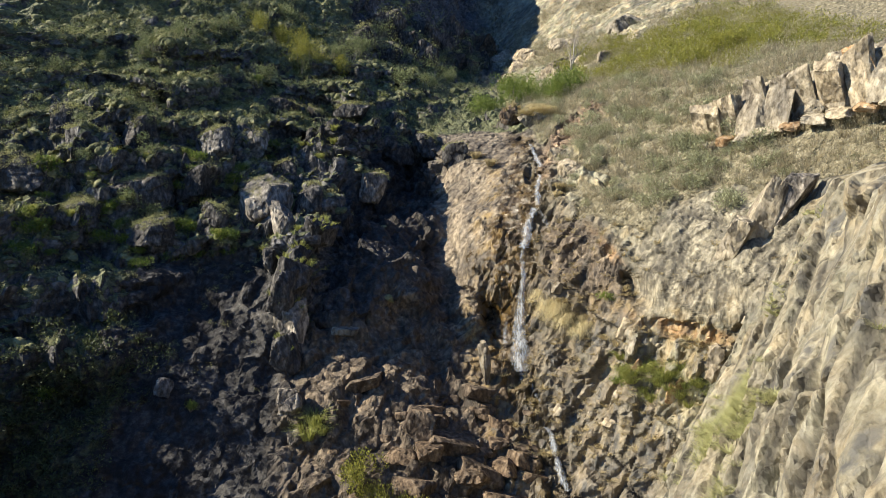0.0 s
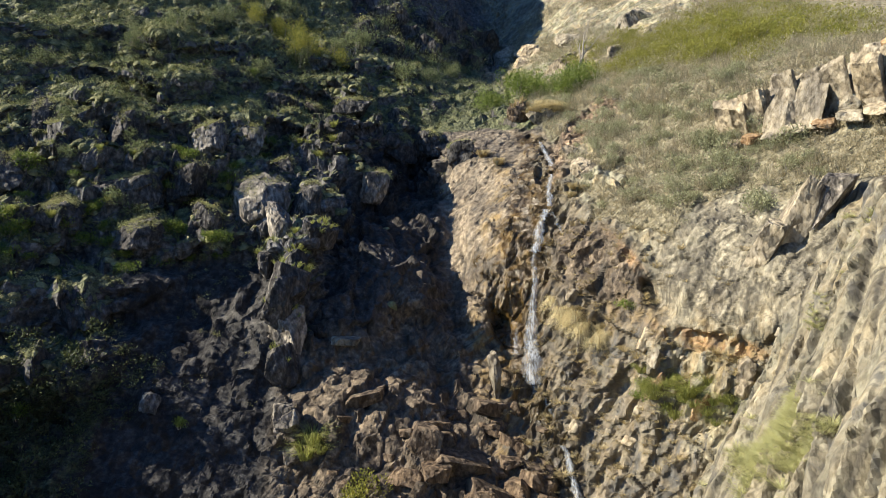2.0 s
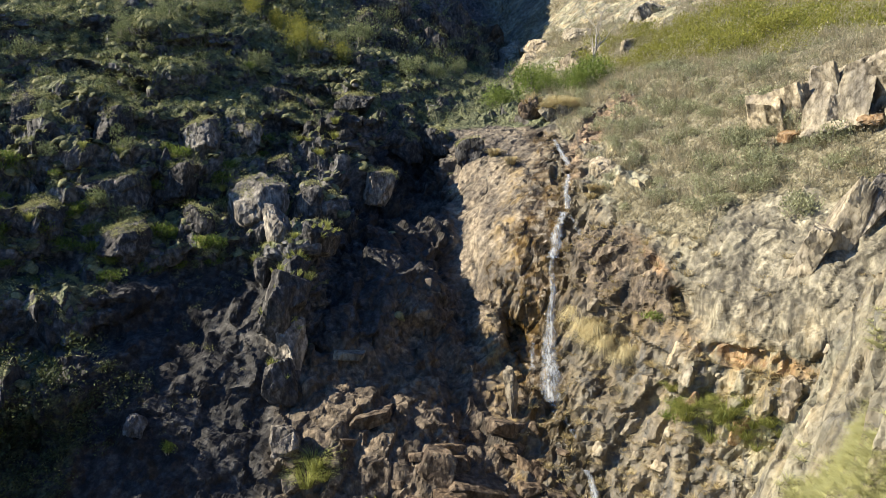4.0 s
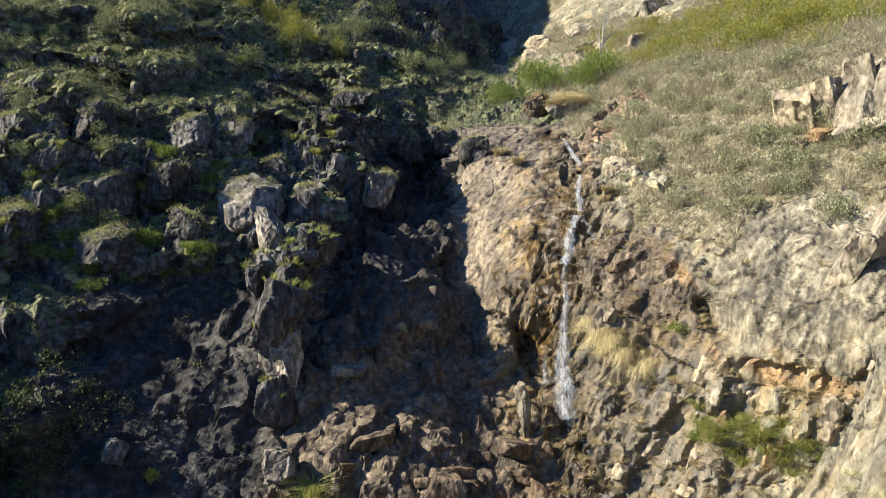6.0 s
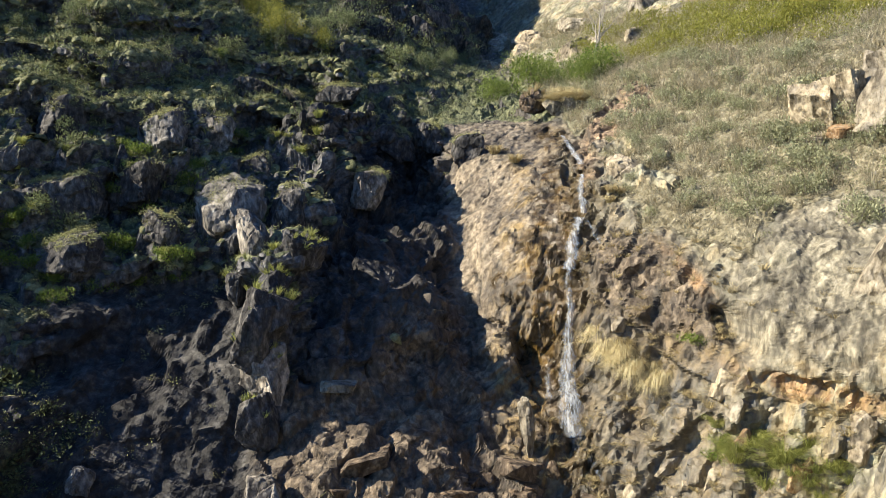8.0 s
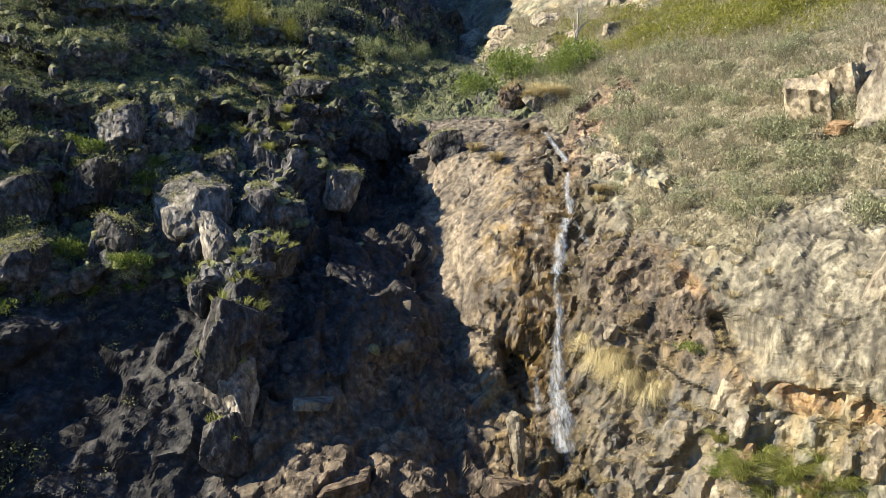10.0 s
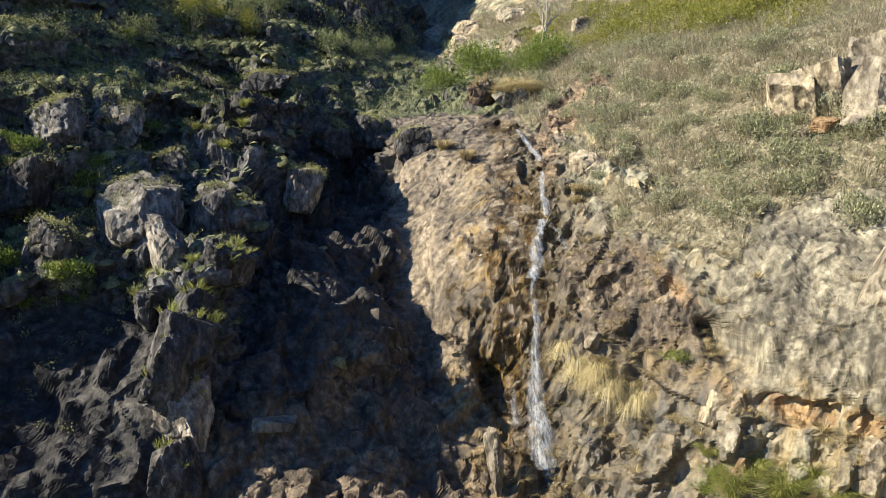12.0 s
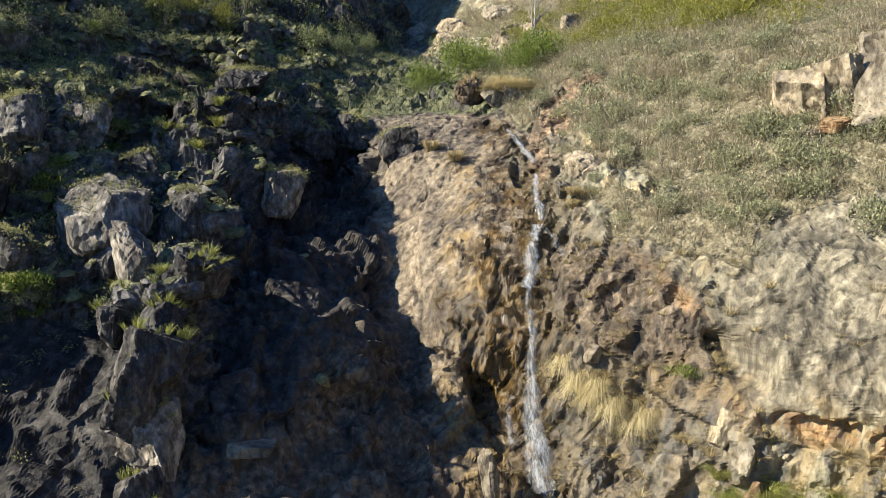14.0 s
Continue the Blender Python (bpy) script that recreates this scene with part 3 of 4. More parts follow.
black_and_shade = np.maximum(black_and_shade, 0.95 * ease(-5, -3, fx) * ease(1.5, 0.5, fz) * (1 - slab) * (1 - foot) * (1 - right))
# the shade of the upper hollow, painted on the same way
black_and_shade = np.maximum(black_and_shade, block_at(fx, fz, -8.7, 2.1, 2.5, 1.2))
mossy = (1 - right) * (1 - brown) * ease(0.45, 0.75, level_here + 0.2 * tuft_noise + 0.14 * ease(-11, -15, fx)) * ease(-15, -6, fz + 2 * wander - 0.12 * (fx + 8)) * (1 - 0.85 * black_and_shade) * (1 - 0.9 * bump_at(fx, fz, -3.2, -1.6, 3.4, 2.6)) * (1 - 0.9 * ease(-8.4, -7.0, fx) * ease(-3.0, -4.5, fz)) * (1 - block_at(fx, fz, -8.7, 2.2, 2.4, 1.0))
veg = np.clip(np.maximum.reduce([mossy, 0.92 * heath_left * ease(-0.75, -0.1, tuft_noise + level_here - 0.5),
                                 scrub_right * ease(-0.8, 0.0, tuft_noise + 0.35)]) * (1 - far_rock) * (1 - 0.9 * gully), 0, 1)
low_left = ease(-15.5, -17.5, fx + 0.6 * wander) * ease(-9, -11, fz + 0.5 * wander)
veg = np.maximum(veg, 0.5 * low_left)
# ground under the thicket: its shade is put into the colour
black_and_shade = np.maximum(black_and_shade, low_left)
water_x = np.interp(fz, (-18, -12.5, -7, -4.4, -2, 2), (6.4, 4.8, 5.2, 5.6, 6.5, 6.3))
wet = ease(1.9, 0.7, np.abs(fx - water_x + 0.3 + 0.5 * wander)) * ease(3, 1.5, fz) * (0.75 + 0.4 * tuft_noise)
seep_from = np.interp(fz, (-12.5, -9.2, -6.5, -4, -1.5, 1.2), (3.4, 2.2, 1.7, 3.4, 4.5, 5.5))
seep = ease(-0.4, 0.3, fx - seep_from + 0.5 * tuft_noise) * ease(-0.7, 0.1, water_x + 0.4 - fx) * ease(1.8, 0.6, fz) * ease(-0.55, 0.1, layered(base, (0.5, 0.5, 2.6), 95, 3)) * ease(-13.4, -12.4, fz)
wet = np.clip(np.maximum(wet, seep), 0, 1)
rust = np.clip(0.2 * right * ease(-5.5, -7.5, fz) + 0.9 * ease(2.8, 1.0, np.abs(fx - water_x + 1.4)) * (1 - right) * ease(1, -2, fz)
               + 0.5 * bump_at(fx, fz, 12.5, -8.6, 3.2, 0.9, -0.4), 0, 1)
near_fall = ease(12.5, 9.0, fx + 1.2 * tuft_noise + 0.2 * (fz + 8)) * ease(-2.5, -4.5, fz)
near_fall = np.maximum(near_fall, 0.6 * ease(9.5, 7.8, fx + tuft_noise) * ease(3.4, 2.0, fz))
rugged = np.clip(0.95 - 0.15 * right - 0.45 * pale_slab - 0.3 * slab - 0.1 * dark_slope - 0.05 * foot, 0.15, 1)
seam = np.maximum.reduce([ease(0.1, 0.03, gap_plate), 0.9 * ease(0.06, 0.02, joint_split), pale_slab * ease(0.075, 0.02, gap_brick), 0.8 * pale_slab * ease(0.06, 0.02, gap_chip) * ease(-0.1, 0.4, layered(base, 0.9, 99, 2))]) * np.maximum(fade, 0.7 * pale_slab) * right * (1 - scrub_right)
fissure = ease(0.045, 0.01, np.abs(layered(base, 2.6, 75, 3))) * np.maximum(slab, 0.7 * foot)
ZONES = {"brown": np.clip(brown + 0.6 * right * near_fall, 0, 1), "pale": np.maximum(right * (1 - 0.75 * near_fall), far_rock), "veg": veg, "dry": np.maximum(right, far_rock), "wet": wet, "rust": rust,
         "black_and_shade": black_and_shade, "streak": np.clip(0.9 * foot_stain + 0.25 * right * ease(-2, -6, fz) * (1 - pale_slab) + 0.35 * slab, 0, 1), "rugged": rugged, "seam": np.maximum(seam, fissure),
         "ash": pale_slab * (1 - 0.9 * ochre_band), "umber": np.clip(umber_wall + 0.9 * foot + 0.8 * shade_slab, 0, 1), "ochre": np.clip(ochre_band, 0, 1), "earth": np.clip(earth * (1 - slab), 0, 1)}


def build_hillside():
    rows, cols = shape
    # the sheet runs on behind, below and to both sides, as far as one can see
    before = [hill_grid[0] + np.array((0, -s, -d)) for s, d in ((1500, 40), (400, 20), (60, 6), (12, 1))]
    after = [hill_grid[-1] + np.array((0, s, r)) for s, r in ((25, 9), (150, 35), (1200, 90))]
    full = np.concatenate([np.stack(before), hill_grid, np.stack(after)])
    edge_l = [full[:, 0] + np.array((-s, -0.4 * s, r)) for s, r in ((900, 30), (250, 12), (60, 3), (15, 1))]
    edge_r = [full[:, -1] + np.array((s, -0.3 * s, r)) for s, r in ((15, 4), (60, 14), (250, 50), (900, 120))]
    full = np.concatenate([np.stack(edge_l, 1), full, np.stack(edge_r, 1)], 1)
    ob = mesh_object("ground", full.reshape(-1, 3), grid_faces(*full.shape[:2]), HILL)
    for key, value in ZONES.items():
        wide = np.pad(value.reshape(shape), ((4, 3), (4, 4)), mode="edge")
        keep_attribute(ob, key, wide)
    return tagged(ob, "steep rocky hillside of dark, brown and pale rock with scrub on its ledges", "hillside", kind="structure")


hillside = build_hillside()


def spot(x, z):
    """The place on the hillside at x and about height z, and its normal."""
    j = min(int(np.searchsorted(ACROSS, x)), shape[1] - 1)
    i = min(int(np.searchsorted(gz[:, j], z)), shape[0] - 1)
    return Vector(hill_grid[i, j]), Vector(hill_normals[i, j])

# ---- the near spur: a steep rock wall that falls to the left, in front of the right slope ----
def build_spur():
    along, height = axis((-20, 8, 0.5), (8, 40, 0.11)), axis((-24, -16, 0.4), (-16, 4, 0.09))
    yy, zz = np.meshgrid(along, height)
    y, z = yy.ravel(), zz.ravel()
    x = 11.8 + (z + 5.7) / 2 + 0.375 * (y - 22.4)
    x = x + 2.2 * np.maximum(z + 1.0, 0) ** 1.3
    p = np.stack([x, y, z], 1)
    a, b = 0.8 * y - 0.6 * z + 0.6 * layered(p, 4.0, 203, 3), 0.6 * y + 0.8 * z + 0.4 * layered(p, 3.0, 204, 2)
    plate, seam = blocks(a, b, 1.25, 5.6, 211, 0.9)
    brick, seam_mid = blocks(a, b, 0.6, 2.0, 221, 0.7)
    push = 0.5 * plate * ease(0, 0.3, seam) + 0.15 * brick * ease(0, 0.16, seam_mid) - 0.16 * ease(0.2, 0, seam) - 0.06 * ease(0.14, 0, seam_mid) + 0.24 * layered(p, 2.5, 241, 4)
    turned = np.stack([a, b * 0.22, x * 0.3], 1)
    push = push + 0.24 * facets(turned, 0.8, 261, 1.2, 0.14)[0] + 0.06 * facets(turned, 0.34, 271, 1.3, 0.2)[0]
    p = p + (0.5 * push + 0.5 * eased(push, yy.shape))[:, None] * np.array((-0.8, -0.2, 0.4))
    grid = p.reshape(*yy.shape, 3)
    n = np.cross(np.gradient(grid, axis=1), np.gradient(grid, axis=0))
    n = n / np.linalg.norm(n, axis=2, keepdims=True)
    n = n * np.sign(n[..., 2:3].mean())
    ob = mesh_object("ground", grid.reshape(-1, 3), grid_faces(*yy.shape), HILL)
    patch = layered(p, 2.2, 251, 3)
    veg = ease(0.4, 0.95, 0.9 * patch + 0.95 * bump_at(y, z, 26.5, -10.4, 4.5, 2.6, -0.4) + 0.4 * (n[..., 2].ravel() - 0.55)) * 0.8
    one = np.ones(len(p))
    for key, value in (("pale", 0.75 * one), ("veg", veg), ("dry", one), ("rust", 0.12 * one), ("streak", 0.9 * ease(-0.2, 0.25, layered(p, (2.0, 2.0, 3.0), 255, 3))), ("wet", 0 * one), ("brown", 0 * one), ("black_and_shade", 0 * one), ("rugged", 0.6 * one), ("seam", ease(0.12, 0.03, seam) * (1 - veg)),
                       ("ash", 0.45 * one), ("umber", 0 * one), ("ochre", 0 * one), ("earth", 0 * one)):
        keep_attribute(ob, key, value)
    return tagged(ob, "pale grey-tan rock spur with slanting plates and pale grass", "rock spur", kind="structure"), grid, n, veg


spur, spur_grid, spur_normals, spur_veg = build_spur()

# ---- loose rocks and outcrops ----
def ball_directions(level):
    bm = bmesh.new()
    bmesh.ops.create_icosphere(bm, subdivisions=level, radius=1.0)
    v = np.array([p.co for p in bm.verts])
    f = np.array([[p.index for p in face.verts] for face in bm.faces])
    bm.free()
    return v / np.linalg.norm(v, axis=1, keepdims=True), f


BALL, BALL_FACES = ball_directions(5)
SMALL_BALL, SMALL_FACES = ball_directions(4)


def rock_shape(size, seed, planes=16, rough=0.05, fine=True, blocky=0.0):
    """A chipped rock: a body cut by random planes, with broken surfaces; size in metres along x, y, z."""
    rng = np.random.default_rng(seed)
    d, f = (BALL, BALL_FACES) if fine else (SMALL_BALL, SMALL_FACES)
    n = rng.normal(size=(planes, 3))
    axes = np.concatenate([np.eye(3), -np.eye(3)]) + rng.normal(size=(6, 3)) * (0.16 if blocky else 0.3)
    n = np.concatenate([axes, n])
    n = n / np.linalg.norm(n, axis=1, keepdims=True)
    o = rng.uniform(0.75, 1.0, len(n))
    if blocky:
        o[6:] = rng.uniform(0.9, 1.25, planes)
    reach = np.max(np.maximum(d @ n.T, 1e-3) / o, axis=1)
    p = d / reach[:, None] * np.asarray(size) * 0.5
    s = float(np.mean(size))
    off = rng.uniform(0, 50, 3)
    chips, seam = facets(p + off, s * 0.3, seed % 97 + 300, 1.0)
    bumps = layered(p + off, s * 0.35, seed % 89 + 400, 3)
    p = p * (1 + rough * chips + rough * 0.8 * bumps - rough * 1.2 * ease(0.1, 0, seam))[:, None]
    return p, f


def rock_thing(name, x, z, size, mat, seed, label, group="", turn=0.0, lean=0.0, sink=0.3, parent=None, blocky=0.0, planes=14, fine=True, at=None):
    p, f = rock_shape(size, seed, planes, 0.02 if blocky else 0.05, fine, blocky)
    ob = mesh_object(name, p, f, mat)
    place = Vector(at) if at is not None else spot(x, z)[0] + Vector((0, 0.35 * size[1] * sink, (0.5 - sink) * size[2]))
    ob.matrix_world = Matrix.Translation(place) @ pose(0, 0, 0, 0, lean, turn)
    return tagged(ob, label, "boulder", group, "" if parent is None else "")


# the slab stone, the standing stone, the white stone
rock_thing("flat_rock", -5.9, -10.3, (1.6, 1.3, 0.5), PALE_STONE, 51, "flat sunlit rock slab lying on the dark cliff", lean=6, sink=0.2, blocky=1)
rock_thing("standing_stone", 2.5, -13.2, (0.7, 0.8, 2.7), PALE_STONE, 53, "upright pale stone beside the foot of the waterfall", lean=-4, sink=0.1)
rock_thing("boulder", 3.5, -13.9, (0.6, 0.6, 0.8), BROWN_STONE, 54, "small brown stone beside the pool", sink=0.2)
rock_thing("boulder", -14.9, -12.4, (1.0, 0.9, 1.0), GREY_STONE, 55, "pale stone on the dark lower cliff", sink=0.2)
rock_thing("boulder", -8.5, -13.6, (1.5, 1.4, 1.6), GREY_STONE, 57, "grey weathered boulder at the foot of the ridge", sink=0.3)
rock_thing("boulder", -8.0, -14.8, (1.0, 1.0, 1.0), GREY_STONE, 58, "grey weathered stone at the foot of the ridge", sink=0.3)

# brown broken blocks on the sunlit foot of the ridge
rng = np.random.default_rng(7)
for k in range(44):
    x = rng.uniform(-8.0, 6.2) if k % 4 else rng.uniform(-1.5, 4.5)
    z = rng.uniform(-18.5, np.interp(x, (-5, -4, 1, 4), (-11.4, -12.2, -13.6, -14.0)))
    s = rng.uniform(0.4, 1.5) * (0.8 + 0.06 * (-11 - z)) * (1.15 if x > -2 else 0.8)
    rock_thing("rock_block", x, z, (s * rng.uniform(1.0, 1.9), s * 1.1, s * rng.uniform(0.45, 0.75)), BROWN_STONE, 100 + k,
               "brown angular rock block on the rubble ridge", "blocks of the rubble ridge", turn=rng.uniform(0, 90), lean=rng.uniform(0, 32), sink=0.74, blocky=1, fine=False)
for k, (x, z, size, lean, turn) in enumerate(((0.6, -15.6, (3.4, 2.4, 1.2), 20, 20), (1.8, -17.0, (3.0, 2.2, 1.3), 24, 35), (-1.4, -14.6, (1.6, 1.6, 1.9), 12, 10), (3.6, -15.4, (2.4, 1.8, 0.9), 30, 25), (-4.6, -12.4, (2.6, 1.6, 0.8), -14, 15), (4.4, -16.6, (2.2, 1.6, 1.0), 26, 40))):
    rock_thing("flat_rock", x, z, size, BROWN_STONE, 170 + k, "large flat-faced brown rock slab on the rubble ridge", "slabs of the rubble ridge", turn=turn, lean=lean, sink=0.5, blocky=1, planes=8)
# pale and ochre blocks below and beside the pale wall
for k in range(26):
    x, z = rng.uniform(6.4, 15.5), rng.uniform(-17.5, -7.5)
    s = rng.uniform(0.35, 1.1)
    rock_thing("rock_block", x, z, (s * rng.uniform(0.6, 1.1), s, s * rng.uniform(0.8, 1.9)), OCHRE_STONE if rng.random() < 0.3 else PALE_STONE, 300 + k,
               "pale angular rock block on the pale wall", "blocks of the pale wall", turn=rng.uniform(-30, 30), lean=rng.uniform(8, 34), sink=0.62, blocky=1, fine=False)
# pale rocks among the scrub of the right slope, and far up the ravine
for k, (x, z, s) in enumerate(((9.2, -0.8, 2.2), (10.6, -0.1, 1.4), (7.9, -1.6, 1.2), (8.4, 0.6, 1.5), (12.0, 9.6, 3.2), (14.5, 10.6, 3.0), (17.0, 10.6, 3.4), (19.4, 12.2, 3.6), (9.5, 11.6, 3.4), (8.0, 13.6, 4.0), (11.6, 13.6, 4.2), (15.5, 14.2, 4.0), (5.8, 10.2, 2.6), (6.6, 15.6, 4.0), (20.5, 15.0, 4.5))):
    rock_thing("boulder", x, z, (s * 1.3, s, s * 0.8), PALE_STONE, 400 + k, "pale weathered rock showing through the scrub", "rocks on the upper slope", turn=31 * k, lean=18, sink=0.66)


def build_outcrop():
    """The bluff of jointed columns on the right slope."""
    bluff = tagged(new("rock_outcrop"), "bluff of pale jointed rock columns with orange recesses", "outcrop")
    bluff.location = (18.5, 46, 2)
    r = np.random.default_rng(12)

    def piece(name, size, seed, planes, rough, mat, m, fine=True):
        p, f = rock_shape(size, seed, planes, rough, fine, 1)
        ob = mesh_object(name, p, f, mat, parent=bluff)
        ob.matrix_world = m
        ob.matrix_parent_inverse = Matrix.Translation((-18.5, -46, -2))

    for k in range(10):                                               # the solid rock behind the fins
        t = k / 9
        piece("back_block", (1.6, 2.8, 2.3 + 1.5 * t), 560 + k, 6, 0.03, PALE_STONE,
              pose(17.6 + 7.4 * t, 46.9 - 8.8 * t, 2.1 + 2.7 * t, 10, r.uniform(-20, -6), r.uniform(30, 60)), False)
    for k in range(17):                                               # fins that lean to and fro, with open dark gaps between them
        t = k / 16
        h = 2.7 + 1.2 * t + r.uniform(-0.3, 0.4)
        piece("fin", (r.uniform(0.3, 0.62), r.uniform(1.5, 2.1), h), 500 + k, 4, 0.02, OCHRE_STONE if k == 13 else PALE_STONE,
              pose(16.5 + 7.4 * t, 45.1 - 8.8 * t + (0.8 if k % 2 else 0.0), 1.05 + 2.5 * t + h * 0.42, r.uniform(-12, 2), (-26, 8, -16, -30, 16)[k % 5] + r.uniform(-5, 5), r.uniform(14, 40)))
    for k in range(10):                                               # the ochre ledge under them
        t = k / 9
        piece("base_block", (1.2, 1.2, 0.5), 540 + k, 6, 0.04, OCHRE_STONE if k % 3 == 1 else PALE_STONE,
              pose(16.4 + 7.4 * t, 44.7 - 8.8 * t, 1.0 + 2.4 * t, 4, r.uniform(-22, -10), r.uniform(30, 60)), False)


build_outcrop()


# the grey plates that lean on the pale wall, with a dark gap between them
for k, (x, z, size, lean) in enumerate(((16.6, -3.6, (1.5, 1.2, 4.2), 26), (17.9, -2.8, (1.5, 1.4, 4.6), 30), (15.2, -4.6, (1.3, 1.1, 3.2), 22))):
    rock_thing("rock_plate", x, z, size, GREY_STONE if k == 1 else PALE_STONE, 600 + k, "tall grey rock plate leaning on the pale wall", "plates of the pale wall", turn=-25 - 8 * k, lean=lean, sink=0.42, blocky=1, planes=6)

# ---- the waterfall ----
def make_water(name, cover, tint):
    m, t, bsdf = material(name)
    thread = grain(t, 3.4, 6, 0.65, (2.6, 1.0, 0.2))
    fleck = grain(t, 9.0, 5, 0.7, (1.8, 1, 0.5))
    a = span(t, maths(t, "ADD", maths(t, "MULTIPLY", thread, 0.65), maths(t, "MULTIPLY", fleck, 0.35)), 0.46 - cover, 0.9 - cover)
    a = maths(t, "MULTIPLY", a, attribute(t, "core"))
    bsdf.inputs["Base Color"].default_value = (*tint, 1)
    bsdf.inputs["Roughness"].default_value = 0.3
    t.links.new(a, bsdf.inputs["Alpha"])
    relief(t, bsdf, fleck, 0.3, 0.05)
    return m


FOAM = make_water("white_water", 0.15, (0.5, 0.53, 0.55))
FILM = make_water("thin_water", 0.06, (0.4, 0.45, 0.5))


def stream(name, path, width, mat, parent, seed, off=0.12):
    """Falling water as one wavering, folded sheet of some thickness that follows the rock: path holds (x, z), width at top and bottom."""
    r = np.random.default_rng(seed)
    path = np.array(path, float)
    steps = np.linspace(0, 1, 56)
    at = np.linspace(0, 1, len(path))
    px, pz = np.interp(steps, at, path[:, 0]), np.interp(steps, at, path[:, 1])
    py = np.array([spot(x, z)[0].y for x, z in zip(px, pz)])
    py = np.convolve(np.pad(py, 6, mode="edge"), np.ones(13) / 13, "valid") - off
    across = np.linspace(-0.5, 0.5, 13)
    w = width[0] + (width[1] - width[0]) * steps
    ragged = np.convolve(r.normal(0, 0.3, 62), np.ones(7) / 7, "valid")
    ragged_too = np.convolve(r.normal(0, 0.3, 62), np.ones(7) / 7, "valid")
    left, far = -0.5 + ragged, 0.5 + ragged_too
    u = left[:, None] + (far - left)[:, None] * (across[None] + 0.5)
    x = px[:, None] + u * w[:, None]
    pts = np.stack([x.ravel(), np.repeat(py, 13), np.repeat(pz, 13)], 1)
    fold = 0.06 * layered(pts * np.array((3.0, 1, 0.5)), 0.8, seed + 900, 3) - 0.1 * np.tile(1 - (2 * across) ** 2, 56)
    front = pts + np.stack([0 * fold, fold, 0.1 * fold], 1)
    rear = pts + np.array((0, 0.09, 0))
    sheet, back = front.reshape(56, 13, 3), rear.reshape(56, 13, 3)[:, ::-1]
    ring = np.concatenate([sheet, back, sheet[:, :1]], 1)
    ob = mesh_object(name, ring.reshape(-1, 3), grid_faces(56, 27), mat, True, parent)
    core = 1 - np.abs(2 * across) ** 2.2                                # the sheet thins out towards its edges
    keep_attribute(ob, "core", np.tile(np.concatenate([core, 0 * core, core[:1]]), 56))
    return ob


waterfall = tagged(new("waterfall"), "narrow white waterfall sliding down a wet rock chute", "waterfall")
stream("upper_cascade", ((6.75, 1.4), (6.9, 0.5), (7.1, -0.35)), (0.28, 0.5), FOAM, waterfall, 1, 0.34)
stream("middle_cascade", ((6.95, -0.9), (6.6, -1.8), (6.45, -2.9)), (0.32, 0.45), FOAM, waterfall, 2, 0.34)
stream("fan_cascade", ((6.3, -3.1), (5.75, -4.0), (5.4, -5.6)), (0.5, 0.75), FOAM, waterfall, 3, 0.34)
stream("side_cascade", ((6.4, -3.1), (6.75, -3.7), (6.9, -4.3)), (0.3, 0.4), FILM, waterfall, 13, 0.34)
stream("dark_chute", ((5.4, -5.2), (5.2, -6.4), (5.2, -7.4)), (0.4, 0.35), FILM, waterfall, 4, 0.34)
stream("main_fall", ((5.25, -7.1), (5.1, -9.0), (4.9, -11.0), (4.7, -12.7)), (0.4, 1.25), FOAM, waterfall, 5, 0.2)
stream("side_trickle", ((4.1, -10.2), (3.9, -11.4)), (0.3, 0.4), FILM, waterfall, 6)
stream("outflow", ((4.7, -12.7), (5.2, -13.2), (5.8, -13.9)), (0.4, 0.5), FILM, waterfall, 7)
stream("lower_fall", ((6.0, -15.0), (6.3, -16.2), (6.7, -17.6)), (0.35, 0.5), FOAM, waterfall, 8, 0.34)

upper_falls = tagged(new("waterfall"), "thin distant cascade high in the shaded gully", "waterfall")
stream("thread", ((3.3, 16.6), (3.4, 15.0)), (0.5, 0.6), FOAM, upper_falls, 9, 0.5)
stream("thread", ((3.6, 13.8), (4.0, 12.6)), (0.4, 0.7), FOAM, upper_falls, 10, 0.5)

# ---- plants ----
def grass_shape(seed, blades=34, height=0.7, spread=0.35, width=0.018, droop=0.5, fall=0.0):
    """A tuft of bent blades growing from one foot; fall makes it hang down."""
    r = np.random.default_rng(seed)
    a = r.uniform(0, 2 * np.pi, blades)
    h = height * r.uniform(0.5, 1.0, blades)
    foot = np.stack([np.cos(a), np.sin(a), 0 * a], 1) * (spread * 0.35 * r.random(blades) ** 0.5)[:, None]
    way = np.stack([np.cos(a), np.sin(a), 0 * a], 1)
    side = np.stack([-np.sin(a), np.cos(a), 0 * a], 1) * width
    lean = spread * r.uniform(0.3, 1.0, blades)
    mid = foot + way * (lean * 0.45)[:, None] + np.array((0, 0, 1)) * (h * (0.62 - 0.1 * fall))[:, None]
    tip = foot + way * lean[:, None] * (1 + droop) + np.array((0, 0, 1)) * (h * (1 - droop * 0.6 * r.random(blades) - 1.9 * fall))[:, None]
    v = np.stack([foot - side, foot + side, mid - side * 0.8, mid + side * 0.8, tip], 1).reshape(-1, 3)
    k = np.arange(blades)[:, None] * 5
    f = np.concatenate([k + np.array((0, 1, 3)), k + np.array((0, 3, 2)), k + np.array((2, 3, 4))], 0)
    return v, f


